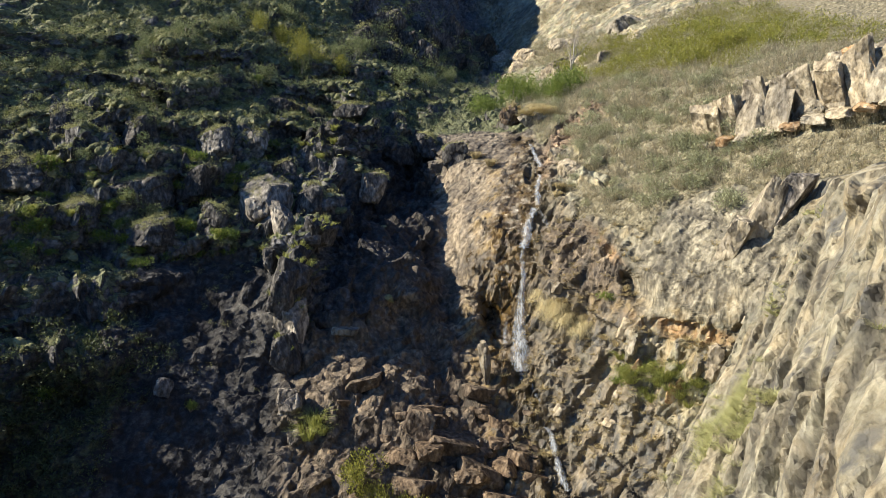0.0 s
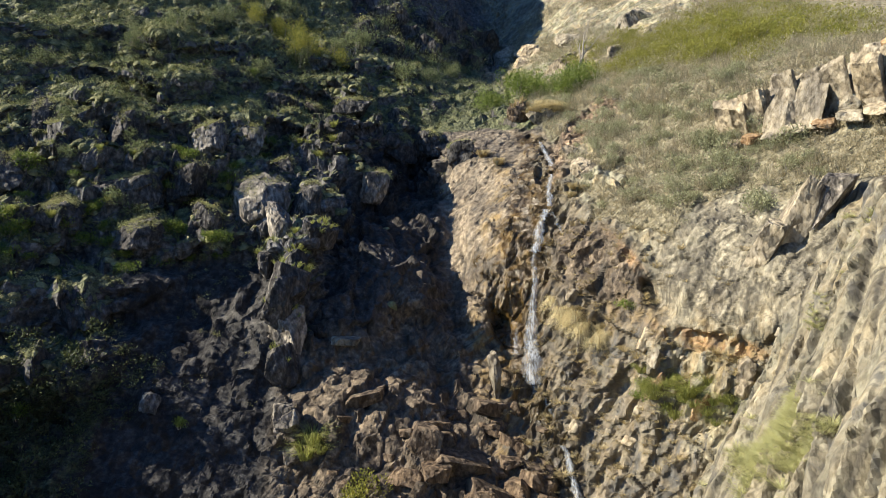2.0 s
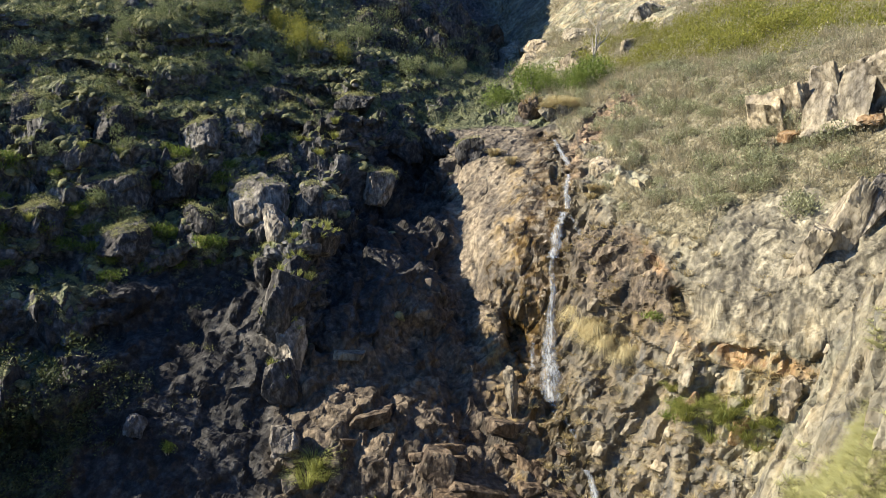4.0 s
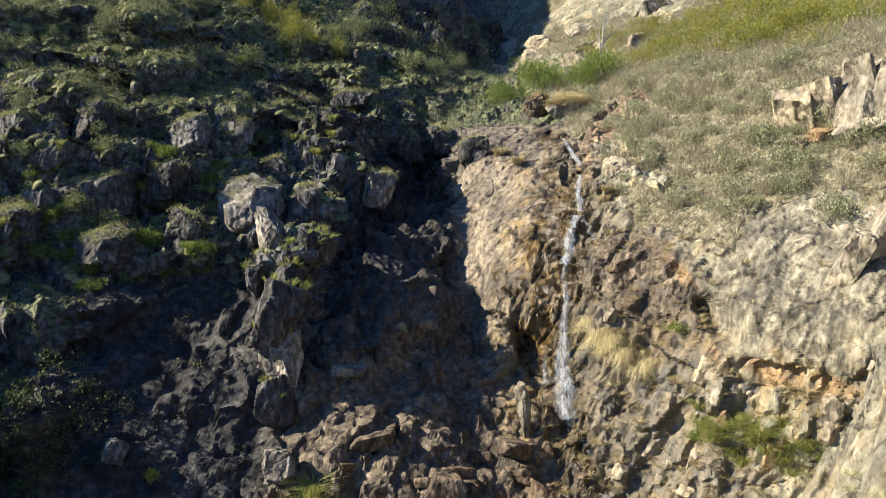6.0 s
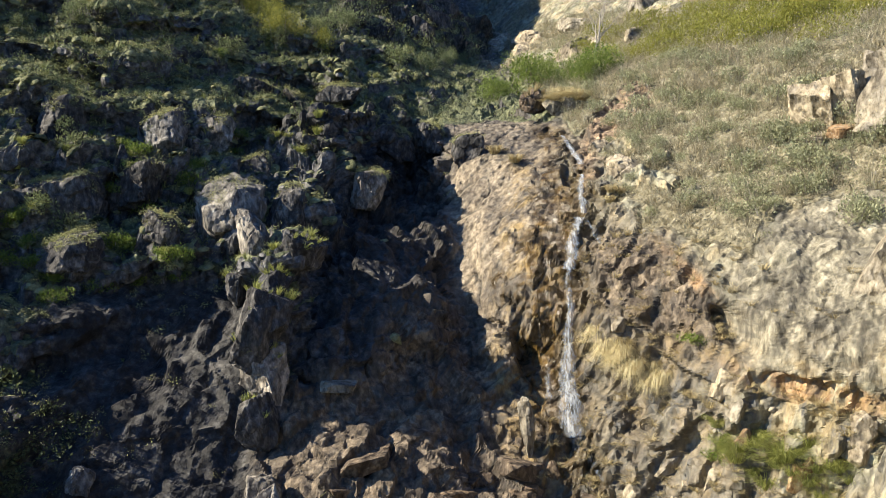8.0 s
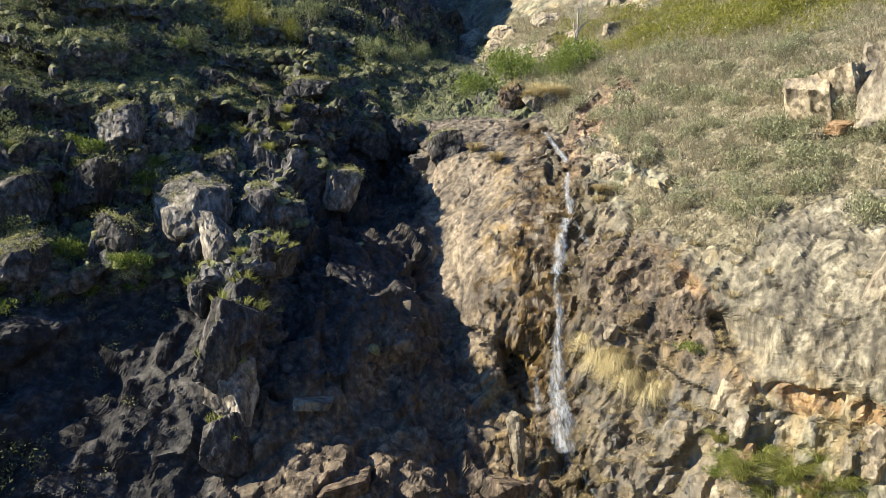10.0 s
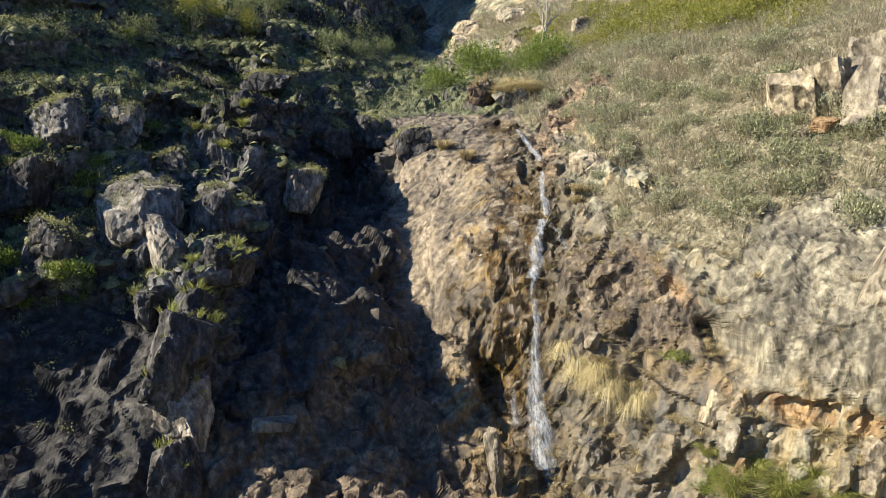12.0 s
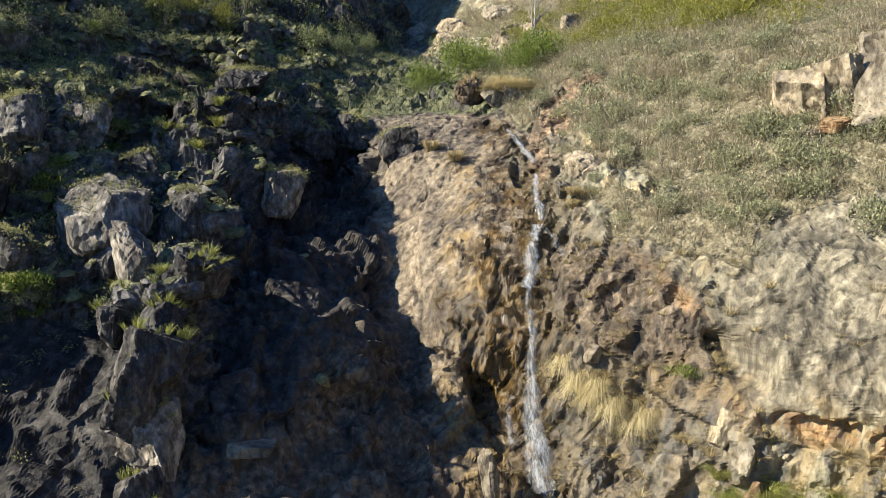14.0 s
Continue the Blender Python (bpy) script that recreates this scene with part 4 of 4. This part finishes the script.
def leaf_shape(seed, leaves=70, radius=0.5, height=0.6, leaf=0.09, upright=0.5, lumps=5):
    """A crown of small diamond leaves gathered in uneven lumps on a low dome."""
    r = np.random.default_rng(seed)
    c = np.stack([r.normal(0, 0.55, lumps), r.normal(0, 0.55, lumps), r.uniform(0.35, 0.85, lumps)], 1)
    which = r.integers(0, lumps, leaves)
    d = r.normal(size=(leaves, 3))
    d /= np.linalg.norm(d, axis=1, keepdims=True)
    p = (c[which] + d * r.uniform(0.25, 0.5, leaves)[:, None]) * np.array((radius, radius, height))
    p[:, 2] = np.maximum(p[:, 2], 0.02)
    up = d * (1 - upright) + np.array((0, 0, 1)) * upright + r.normal(0, 0.35, (leaves, 3))
    up /= np.linalg.norm(up, axis=1, keepdims=True)
    side = np.cross(up, r.normal(size=(leaves, 3)))
    side /= np.linalg.norm(side, axis=1, keepdims=True)
    s = leaf * r.uniform(0.6, 1.3, leaves)[:, None]
    v = np.stack([p - up * s, p + side * s * 0.42, p + up * s, p - side * s * 0.42], 1).reshape(-1, 3)
    k = np.arange(leaves)[:, None] * 4
    return v, np.concatenate([k + np.array((0, 1, 2)), k + np.array((0, 2, 3))], 0)


def dome_shape(seed, height=0.36):
    """A lumpy cushion of moss: half a ball of uneven outline."""
    d, f = ball_directions(2)
    p = d * (1 + 0.4 * layered(d + seed * 3.1, 0.7, seed, 3))[:, None]
    p = p * np.array((0.5, 0.5, height))
    f = f[(d[f][:, :, 2] > -0.25).all(axis=1)]
    used, f = np.unique(f, return_inverse=True)
    return p[used], f.reshape(-1, 3)


def twig_shape(seed, twigs=30, radius=0.5, height=0.6, width=0.012):
    """A wiry dry bush: thin forked twigs with a few specks of leaf."""
    v, f = grass_shape(seed, twigs, height, radius, width, 0.15)
    v2, f2 = leaf_shape(seed + 1, twigs, radius, height * 0.95, 0.05, 0.6, 6)
    return np.concatenate([v, v2]), np.concatenate([f, f2 + len(v)])


def strewn(name, shapes, places, ups, sizes, mat, seed, lean=0.3, drape=False):
    """Many plants joined into one object: a shape chosen for each place, turned and scaled."""
    r = np.random.default_rng(seed)
    kinds = r.integers(0, len(shapes), len(places))
    vs, fs, n = [], [], 0
    for k, (v, f) in enumerate(shapes):
        at = np.where(kinds == k)[0]
        if not len(at):
            continue
        a = r.uniform(0, 2 * np.pi, len(at))
        c, s = np.cos(a), np.sin(a)
        size = sizes[at][:, None]
        x = (v[None, :, 0] * c[:, None] - v[None, :, 1] * s[:, None]) * size
        y = (v[None, :, 0] * s[:, None] + v[None, :, 1] * c[:, None]) * size
        z = v[None, :, 2] * size * r.uniform(0.75, 1.25, (len(at), 1))
        up = ups[at] * lean + np.array((0, 0, 1 - lean))
        if drape:                                                     # lies along the ground under it
            up = up / np.linalg.norm(up, axis=1, keepdims=True)
            ex = np.cross(np.array((0.0, 1.0, 0.0)), up)
            ex = ex / np.linalg.norm(ex, axis=1, keepdims=True)
            ey = np.cross(up, ex)
            w = x[..., None] * ex[:, None] + y[..., None] * ey[:, None] + z[..., None] * up[:, None] + places[at][:, None]
        else:
            w = np.stack([x + up[:, None, 0] * z, y + up[:, None, 1] * z, up[:, None, 2] * z], 2) + places[at][:, None]
        fs.append((f[None] + (np.arange(len(at)) * len(v))[:, None, None]).reshape(-1, 3) + n)
        vs.append(w.reshape(-1, 3))
        n += len(at) * len(v)
    return mesh_object(name, np.concatenate(vs), np.concatenate(fs), mat, drape)


area = np.linalg.norm(np.cross(np.gradient(hill_grid, axis=1), np.gradient(hill_grid, axis=0)), axis=2).ravel()


def sown(weight, count, seed, grid=hill, normals=hill_normals.reshape(-1, 3), size_of=area):
    """Places on the ground picked by weight per square metre."""
    r = np.random.default_rng(seed)
    w = np.clip(weight, 0, None) * np.minimum(size_of, 0.3)
    pick = r.choice(len(w), count, p=w / w.sum())
    jitter = r.normal(0, 0.05, (count, 3))
    return grid[pick] + jitter - normals[pick] * 0.03, normals[pick], r


seen = ease(-36, -30, fx) * ease(32, 27, fx) * ease(26, 18, fz) * ease(-20, -18, fz)
patchy = ease(-0.25, 0.25, layered(base, 2.6, 140, 3))
heath_shapes = [leaf_shape(s, 56, 0.5, 0.5, 0.052, 0.4, 6) for s in range(600, 605)]
scrub_shapes = [leaf_shape(s, 44, 0.5, 0.42, 0.045, 0.3, 6) for s in range(606, 610)]
cushion_shapes = [leaf_shape(s, 52, 0.5, 0.3, 0.045, 0.3, 6) for s in range(610, 614)]
dome_shapes = [dome_shape(s) for s in range(615, 619)] + [dome_shape(619, 0.26)]
twig_shapes = [twig_shape(s, 22) for s in range(620, 625)]
grass_shapes = [grass_shape(s, 30, 0.8, 0.3, 0.012, 0.35) for s in range(630, 634)]

p, n, r = sown(seen * heath_left * veg * (0.35 + 0.65 * patchy) * ease(-0.5, -2.5, fx - 6) * (0.5 + ease(-8, -13, fx)), 4200, 1)
tagged(strewn("heath", heath_shapes, p, n, r.uniform(0.45, 1.15, len(p)), HEATH, 2), "low dark green heath shrubs covering the upper slope", "shrubs", kind="stuff")
brink = ease(0.2, 0.55, level_here)
p, n, r = sown(seen * np.maximum(mossy, 0.3 * heath_left * veg) * (0.25 + 0.75 * patchy) * (0.25 + brink) * ease(0, -4, fx) * (1 - np.maximum(dark_slope, low_left)), 4200, 3)
tagged(strewn("cushion_plants", dome_shapes, p, n, r.uniform(0.25, 0.75, len(p)), MOSS, 4, 0.8, True), "mossy green cushion plants on the ledges of the cliff", "cushion plants", kind="stuff")
p, n, r = sown(seen * np.maximum(mossy, (0.3 + 0.7 * ease(-8, -13, fx)) * heath_left * veg) * (0.25 + 0.75 * patchy) * (0.25 + brink) * (0.7 + 1.0 * ease(-11, -15, fx)) * ease(3, 0, fx), 6200, 33)
tagged(strewn("ledge_shrubs", cushion_shapes, p, n, r.uniform(0.45, 1.0, len(p)), MOSS_LEAF, 34, 0.7, True), "small olive-green sprigs between the cushions of the ledges", "shrubs", kind="stuff")
p, n, r = sown(seen * np.maximum(mossy, heath_left) * veg * ease(0, -3, fx), 1300, 5)
tagged(strewn("ledge_grass", grass_shapes, p, n, r.uniform(0.35, 0.8, len(p)), REED, 6), "thin green grass along the ledges", "grass", kind="stuff")
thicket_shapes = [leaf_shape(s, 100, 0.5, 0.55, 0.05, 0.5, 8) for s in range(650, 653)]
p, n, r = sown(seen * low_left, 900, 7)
tagged(strewn("thicket", thicket_shapes, p, n, r.uniform(0.8, 1.9, len(p)), SHADED_THICKET, 8), "green thicket below the cliff, its leaves coloured darker for the shade", "shrubs", kind="stuff")
p, n, r = sown(seen * scrub_right * veg * (0.4 + 0.6 * patchy) * (1 - far_rock), 4600, 9)
tagged(strewn("dry_scrub", twig_shapes, p, n, r.uniform(0.55, 1.3, len(p)), DRY, 10), "dry grey-brown scrub covering the sunny slope", "scrub", kind="stuff")
p, n, r = sown(seen * scrub_right * veg * (1.2 - patchy) * (1 - far_rock), 4400, 11)
tagged(strewn("grey_green_scrub", scrub_shapes, p, n, r.uniform(0.45, 1.15, len(p)), GREYGREEN, 12), "grey-green low scrub on the sunny slope", "scrub", kind="stuff")
olive_band = ease(5.6, 8.0, fz - 0.12 * (fx - 14) + wander) * ease(17, 12, fz) * ease(9.5, 14, fx)
p, n, r = sown(seen * olive_band * ease(70, 62, fy - 0.9 * (fx - 14)), 1800, 13)
tagged(strewn("olive_scrub", heath_shapes, p, n, r.uniform(0.7, 1.6, len(p)), OLIVE, 14), "yellowish olive-green scrub along the top of the sunny slope", "scrub", kind="stuff")
spur_area = np.linalg.norm(np.cross(np.gradient(spur_grid, axis=1), np.gradient(spur_grid, axis=0)), axis=2).ravel()
flat_spur = spur_grid.reshape(-1, 3)
p, n, r = sown(spur_veg * ease(16, 19, flat_spur[:, 1]) * ease(-17, -15, flat_spur[:, 2]), 900, 15, flat_spur, spur_normals.reshape(-1, 3), spur_area)
long_grass = [grass_shape(s, 60, 0.5, 0.55, 0.009, 0.6) for s in range(640, 644)]
tagged(strewn("pale_grass", long_grass, p, n, r.uniform(0.4, 0.85, len(p)), PALE_GRASS, 16, 0.5), "pale green grass tufts on the near rock spur", "grass", kind="stuff")
p, n, r = sown(right * ease(-3, -5, fz) * ease(-18, -16, fz) * ease(0.15, 0.5, level_here + 0.3 * tuft_noise) * (0.5 + 1.5 * bump_at(fx, fz, 8.4, -9.0, 2.6, 1.0)) * (1 - 0.8 * pale_slab) * seen, 600, 17)
tagged(strewn("wall_grass", long_grass, p, n, r.uniform(0.4, 0.9, len(p)), STRAW, 18), "dry grass in the cracks of the pale wall", "grass", kind="stuff")


p, n, r = sown(seen * far_rock, 320, 19)
tagged(strewn("far_scrub", heath_shapes, p, n, r.uniform(0.6, 1.4, len(p)), GREYGREEN, 20), "sparse grey-green scrub on the far rock slope", "scrub", kind="stuff")


def shrub(name, seed, mat, radius, height, leaves, label, group):
    """A shrub with its stems and its crown."""
    thing = tagged(new(name), label, "shrub", group)
    v, f = grass_shape(seed, 9, height * 0.8, radius * 0.8, 0.02, 0.0)
    mesh_object("stem", v, f, WOOD, parent=thing)
    v, f = leaf_shape(seed + 1, leaves * 2, radius, height, 0.055, 0.55, 12)
    mesh_object("crown", v, f, mat, parent=thing)
    return thing


def tuft(seed, mat, height, spread, label, group, fall=0.0, blades=120):
    v, f = grass_shape(seed, blades * 2, height, spread, 0.009, 0.6, fall)
    return tagged(mesh_object("grass_tuft", v, f, mat), label, "grass", group)


def plant(make, spots, seed, low=0.8, high=1.3):
    r = np.random.default_rng(seed)
    first = make()
    for k, (x, z) in enumerate(spots):
        m = Matrix.Translation(spot(x, z)[0] - Vector((0, 0, 0.05))) @ pose(0, 0, 0, 0, 0, r.uniform(0, 360)) @ Matrix.Scale(r.uniform(low, high), 4)
        if k == 0:
            first.matrix_world = m
        else:
            c = copy_thing(first, m)
            c.matrix_world = m


plant(lambda: shrub("shrub", 700, BRIGHT, 1.0, 1.3, 900, "bright green leafy bush above the waterfall's lip", "bushes at the lip"),
      ((6.6, 5.6), (7.2, 6.0), (7.9, 5.6), (3.4, 4.4), (9.9, 5.4), (10.8, 5.7), (11.5, 6.2), (10.3, 6.0), (4.2, 4.4)), 1, 1.1, 1.7)
plant(lambda: shrub("shrub", 704, BRIGHT, 0.5, 0.8, 420, "small bright green bush on the shaded ledge", "bright bushes of the cliff"),
      ((-15.6, 6.4), (-9.9, -5.6), (-9.4, -6.9), (-13.4, -13.2), (-20.3, -11.9), (-19.9, -4.2)), 2, 0.7, 1.2)
plant(lambda: shrub("shrub", 708, OLIVE, 0.9, 1.6, 900, "sunlit yellow-green bush on the heath slope", "tall bushes of the heath"),
      ((-14.4, 10.8), (-13.2, 10.2), (-12.2, 9.0), (-15.6, 11.4), (-11.2, 8.2), (-17.2, 12.0), (-9.8, 7.6), (-13.0, 8.4)), 3, 0.9, 1.4)
plant(lambda: shrub("shrub", 712, HEATH, 0.8, 1.2, 700, "dark green bush among the heath", "dark bushes of the heath"),
      [(-28 + 1.4 * k + (k * 37 % 11) * 0.15, 6.5 + (k * 53 % 17) * 0.45) for k in range(22)], 4, 0.7, 1.4)
plant(lambda: shrub("shrub", 716, OLIVE, 0.8, 1.0, 700, "yellow-green leafy bush at the foot of the ridge", "bushes at the foot"),
      ((-4.6, -16.6), (-3.6, -17.2), (-1.4, -17.8), (0.2, -18.2)), 5, 0.9, 1.4)
plant(lambda: shrub("shrub", 720, BRIGHT, 0.7, 0.6, 600, "bright green bush in the bay under the pale wall", "bushes in the bay"),
      ((10.0, -11.5), (9.7, -12.2), (9.6, -8.0)), 6, 0.6, 0.9)
rng = np.random.default_rng(31)
plant(lambda: shrub("shrub", 724, GREYGREEN, 0.7, 0.8, 420, "grey-green rounded bush on the dry sunny slope", "bushes of the dry slope"),
      [(rng.uniform(8.5, 19), rng.uniform(-3.0, 6.5)) for k in range(120)], 21, 0.45, 1.3)
plant(lambda: shrub("shrub", 728, OLIVE, 0.9, 1.1, 500, "yellowish olive bush at the top of the sunny slope", "olive bushes"),
      [(rng.uniform(12, 24), rng.uniform(7.0, 11.5)) for k in range(30)], 22, 0.8, 1.5)
plant(lambda: shrub("shrub", 732, HEATH, 0.6, 0.8, 420, "small dark green bush on a ledge of the shaded cliff", "bushes of the ledges"),
      [(rng.uniform(-25, -10), rng.uniform(-6.0, 3.0)) for k in range(30)], 23, 0.6, 1.2)
plant(lambda: shrub("shrub", 764, BRIGHT, 0.7, 0.6, 420, "green leafy bush spreading over a ledge of the shaded cliff", "leafy bushes of the ledges"),
      [(rng.uniform(-25, -12.5), rng.uniform(-6.5, 1.5)) for k in range(46)], 43, 0.6, 1.25)
plant(lambda: tuft(736, LUSH, 0.7, 0.5, "bright green grass tuft on a ledge of the shaded cliff", "tufts of the ledges"),
      [(rng.uniform(-24, -8), rng.uniform(-7.0, 3.0)) for k in range(30)], 24, 0.6, 1.2)
plant(lambda: tuft(740, LUSH, 1.1, 0.7, "bright yellow-green grass tuft on the rubble ridge", "bright tufts"), ((-7.0, -14.3), (-6.6, -14.6), (-7.3, -14.8)), 7)
plant(lambda: tuft(742, LUSH, 0.8, 0.7, "bright yellow-green grass in the bay under the pale wall", "grass of the bay"),
      [(9.8 + 0.33 * k, -11.0 - 0.3 * (k * 7 % 4)) for k in range(11)] + [(9.9 + 0.42 * k, -11.7 - 0.35 * (k * 5 % 4)) for k in range(10)], 17, 0.8, 1.3)
plant(lambda: tuft(744, PALE_STRAW, 1.0, 0.8, "straw-coloured grass hanging over the rock", "hanging straw grass", 0.75, 110),
      [(6.3 + 0.12 * k + 0.3 * (k * 7 % 5 - 2) * 0.2, -8.4 - 0.07 * k - 0.25 * (k * 11 % 4)) for k in range(17)], 8, 0.6, 1.05)
plant(lambda: tuft(748, PALE_STRAW, 1.3, 0.9, "dry straw-coloured grass mound above the lip", "straw mounds", 0.2, 240),
      ((7.7, 3.5), (8.1, 3.6), (8.5, 3.7), (7.9, 3.9), (8.4, 4.0), (9.0, 3.9)), 9, 1.1, 1.5)
plant(lambda: tuft(752, STRAW, 0.8, 0.6, "straw-coloured grass beside the cascade", "straw beside the cascade", 0.2, 160),
      ((8.0, -2.0), (7.8, -2.4), (8.4, -1.8), (3.6, -0.4), (2.6, 0.2)), 10)


def build_dead_tree():
    """A bare grey tree on the far slope: a forked trunk of tapering limbs."""
    tree = tagged(new("dead_tree"), "bare pale grey dead tree on the upper slope", "tree")
    foot = spot(12.2, 7.9)[0]
    tree.location = foot
    r = random.Random(5)

    def limb(name, start, way, length, thick, depth):
        cu = bpy.data.curves.new(name, "CURVE")
        cu.dimensions, cu.bevel_depth, cu.bevel_resolution = "3D", 1.0, 1
        sp = cu.splines.new("POLY")
        sp.points.add(4)
        at, d = Vector(start), Vector(way).normalized()
        ends = []
        for k in range(5):
            sp.points[k].co = (*at, 1)
            sp.points[k].radius = thick * (1 - 0.16 * k)
            ends.append((at.copy(), d.copy(), thick * (1 - 0.16 * k)))
            d = (d + Vector((r.uniform(-0.3, 0.3), r.uniform(-0.3, 0.3), r.uniform(-0.1, 0.25)))).normalized()
            at = at + d * length / 4
        cu.materials.append(WOOD)
        ob = new(name, cu)
        ob.parent = tree
        if depth:
            for k in (1, 2, 3, 4, 4):
                p, d, w = ends[k]
                limb("branch", p, d + Vector((r.uniform(-0.9, 0.9), r.uniform(-0.6, 0.6), r.uniform(0, 0.6))), length * 0.62, w * 0.62, depth - 1)

    limb("trunk", (0, 0, -0.2), (0.1, 0, 1), 4.2, 0.14, 3)


build_dead_tree()


# ---- crags of the shaded cliff: weathered heads of rock with mossy caps ----
def crag(name, x, z, size, mat, seed, label, category="rock", cap=MOSS_LEAF, cap_count=40, turn=0.0, lean=0.0, forward=0.2, rough=0.06, group="", planes=20, plants=None, cap_size=(0.5, 1.0)):
    """A rock that stands out of the slope, with the plants that grow on its top."""
    thing = tagged(new(name), label, category, group)
    place = spot(x, z)[0] + Vector((0, (0.5 - forward - 0.45) * size[1], 0))
    thing.matrix_world = Matrix.Translation(place) @ pose(0, 0, 0, 0, lean, turn)
    v, f = rock_shape(size, seed, planes, rough)
    mesh_object("rock", v, f, mat, parent=thing)
    if cap is not None:
        r = np.random.default_rng(seed)
        n = np.cross(v[f[:, 1]] - v[f[:, 0]], v[f[:, 2]] - v[f[:, 0]])
        n = n / np.maximum(np.linalg.norm(n, axis=1, keepdims=True), 1e-9)
        mid = v[f].mean(axis=1)
        good = np.where((n[:, 2] > 0.45) & (mid[:, 2] > 0.16 * size[2]))[0]
        pick = r.choice(good, cap_count)
        moss = strewn("moss_cap", plants or cushion_shapes, mid[pick] - n[pick] * 0.04, n[pick], r.uniform(*cap_size, cap_count), cap, seed, 0.85, plants is None)
        moss.parent = thing
        tagged(moss, kind="stuff")
    return thing


crag("boulder", -11.9, -2.9, (4.6, 3.2, 4.6), GREY_STONE, 5, "large pale weathered boulder with a mossy top on the cliff", "boulder", turn=-30, forward=0.55, cap_count=45, rough=0.045, planes=44)
crag("boulder", -10.1, -4.2, (1.6, 1.3, 3.0), GREY_STONE, 11, "tall pale grey rock fin leaning against the cliff", "boulder", cap=None, turn=-20, lean=-8, forward=0.75)
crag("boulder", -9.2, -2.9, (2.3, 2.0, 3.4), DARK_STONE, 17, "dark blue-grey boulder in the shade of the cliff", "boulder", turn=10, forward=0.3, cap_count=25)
HEADS = ((-15.9, 0.4, 2.4, 3.0), (-18.9, -2.0, 4.2, 3.0), (-20.4, 1.8, 2.4, 3.2), (-23.8, 1.2, 2.6, 2.8), (-17.8, -4.6, 2.4, 2.2), (-19.6, -6.4, 2.6, 2.4), (-22.2, -3.0, 2.8, 2.4),
         (-13.8, 1.4, 2.0, 2.2), (-16.4, -1.6, 2.0, 2.2), (-14.6, -4.0, 1.8, 1.8), (-11.4, -0.2, 2.2, 2.0), (-3.6, 0.8, 2.6, 2.6), (-1.6, 1.4, 2.2, 2.0), (0.9, 0.4, 2.2, 2.4),
         (-5.8, -2.2, 2.2, 2.6), (-10.6, 3.6, 2.6, 1.8), (-13.4, 4.2, 2.6, 1.8), (-7.6, 4.2, 2.4, 1.6), (-4.2, 3.6, 2.4, 1.6), (-25.8, 3.0, 2.4, 2.4), (-26.8, -1.0, 3.0, 2.6))
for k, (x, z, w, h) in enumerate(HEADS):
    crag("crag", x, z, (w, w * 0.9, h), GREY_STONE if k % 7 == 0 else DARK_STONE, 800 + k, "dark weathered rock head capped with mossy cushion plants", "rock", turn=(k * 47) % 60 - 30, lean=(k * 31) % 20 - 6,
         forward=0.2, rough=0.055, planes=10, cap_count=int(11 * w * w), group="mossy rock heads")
RIB = ((-8.3, -4.4, 1.7, 2.2), (-9.3, -5.6, 1.5, 2.0), (-8.7, -6.8, 2.2, 2.4), (-9.6, -8.2, 1.7, 2.2), (-8.8, -9.4, 1.5, 2.6), (-9.2, -11.0, 1.6, 2.4), (-10.6, -6.2, 1.1, 1.8))
for k, (x, z, w, h) in enumerate(RIB):
    crag("crag", x, z, (w, 1.9, h), GREY_STONE if k == 4 else DARK_STONE, 840 + k, "jagged rock of the rib with a small yellow-green tuft", "rock", cap=LUSH, cap_count=16 if k < 4 else 6, turn=(k * 53) % 70 - 35,
         lean=18 - 3 * k, forward=0.18, group="rocks of the rib", rough=0.045, planes=9, plants=grass_shapes, cap_size=(0.4, 0.8))
crag("earth_bank", 5.9, 3.3, (2.4, 1.6, 1.7), BROWN_STONE, 880, "dark brown earth bank topped with straw above the lip", "bank", cap=STRAW, cap_count=30, plants=grass_shapes, forward=0.4)
crag("straw_mound", 8.0, 3.6, (3.6, 1.8, 1.7), PALE_STONE, 884, "pale rock thickly covered with straw-coloured grass above the lip", "mound", cap=PALE_STRAW, cap_count=190, plants=long_grass, forward=0.45, cap_size=(0.7, 1.1))
GULLY = ((-8.5, 12.5, 4.0), (-6.0, 11.0, 3.4), (-4.6, 13.4, 4.6), (-2.6, 11.6, 4.0), (-1.0, 14.2, 5.0), (0.8, 12.0, 4.2), (2.4, 14.8, 4.6), (4.6, 13.2, 4.4), (5.8, 15.6, 5.0), (-6.8, 15.0, 5.0), (-3.2, 16.4, 5.4), (0.6, 17.0, 5.4), (4.0, 17.6, 5.0), (2.6, 11.0, 3.0))
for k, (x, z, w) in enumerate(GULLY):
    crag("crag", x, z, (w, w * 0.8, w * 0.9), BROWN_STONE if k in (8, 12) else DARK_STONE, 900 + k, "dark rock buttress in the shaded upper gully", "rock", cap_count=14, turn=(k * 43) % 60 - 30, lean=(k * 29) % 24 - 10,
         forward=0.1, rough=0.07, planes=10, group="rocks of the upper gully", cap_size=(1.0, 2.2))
plant(lambda: shrub("shrub", 760, HEATH, 1.2, 1.6, 420, "dark green bush in the shade of the upper gully", "bushes of the gully"),
      [(-9 + 0.62 * k, 9.4 + (k * 41 % 13) * 0.6) for k in range(24)], 41, 0.8, 1.5)
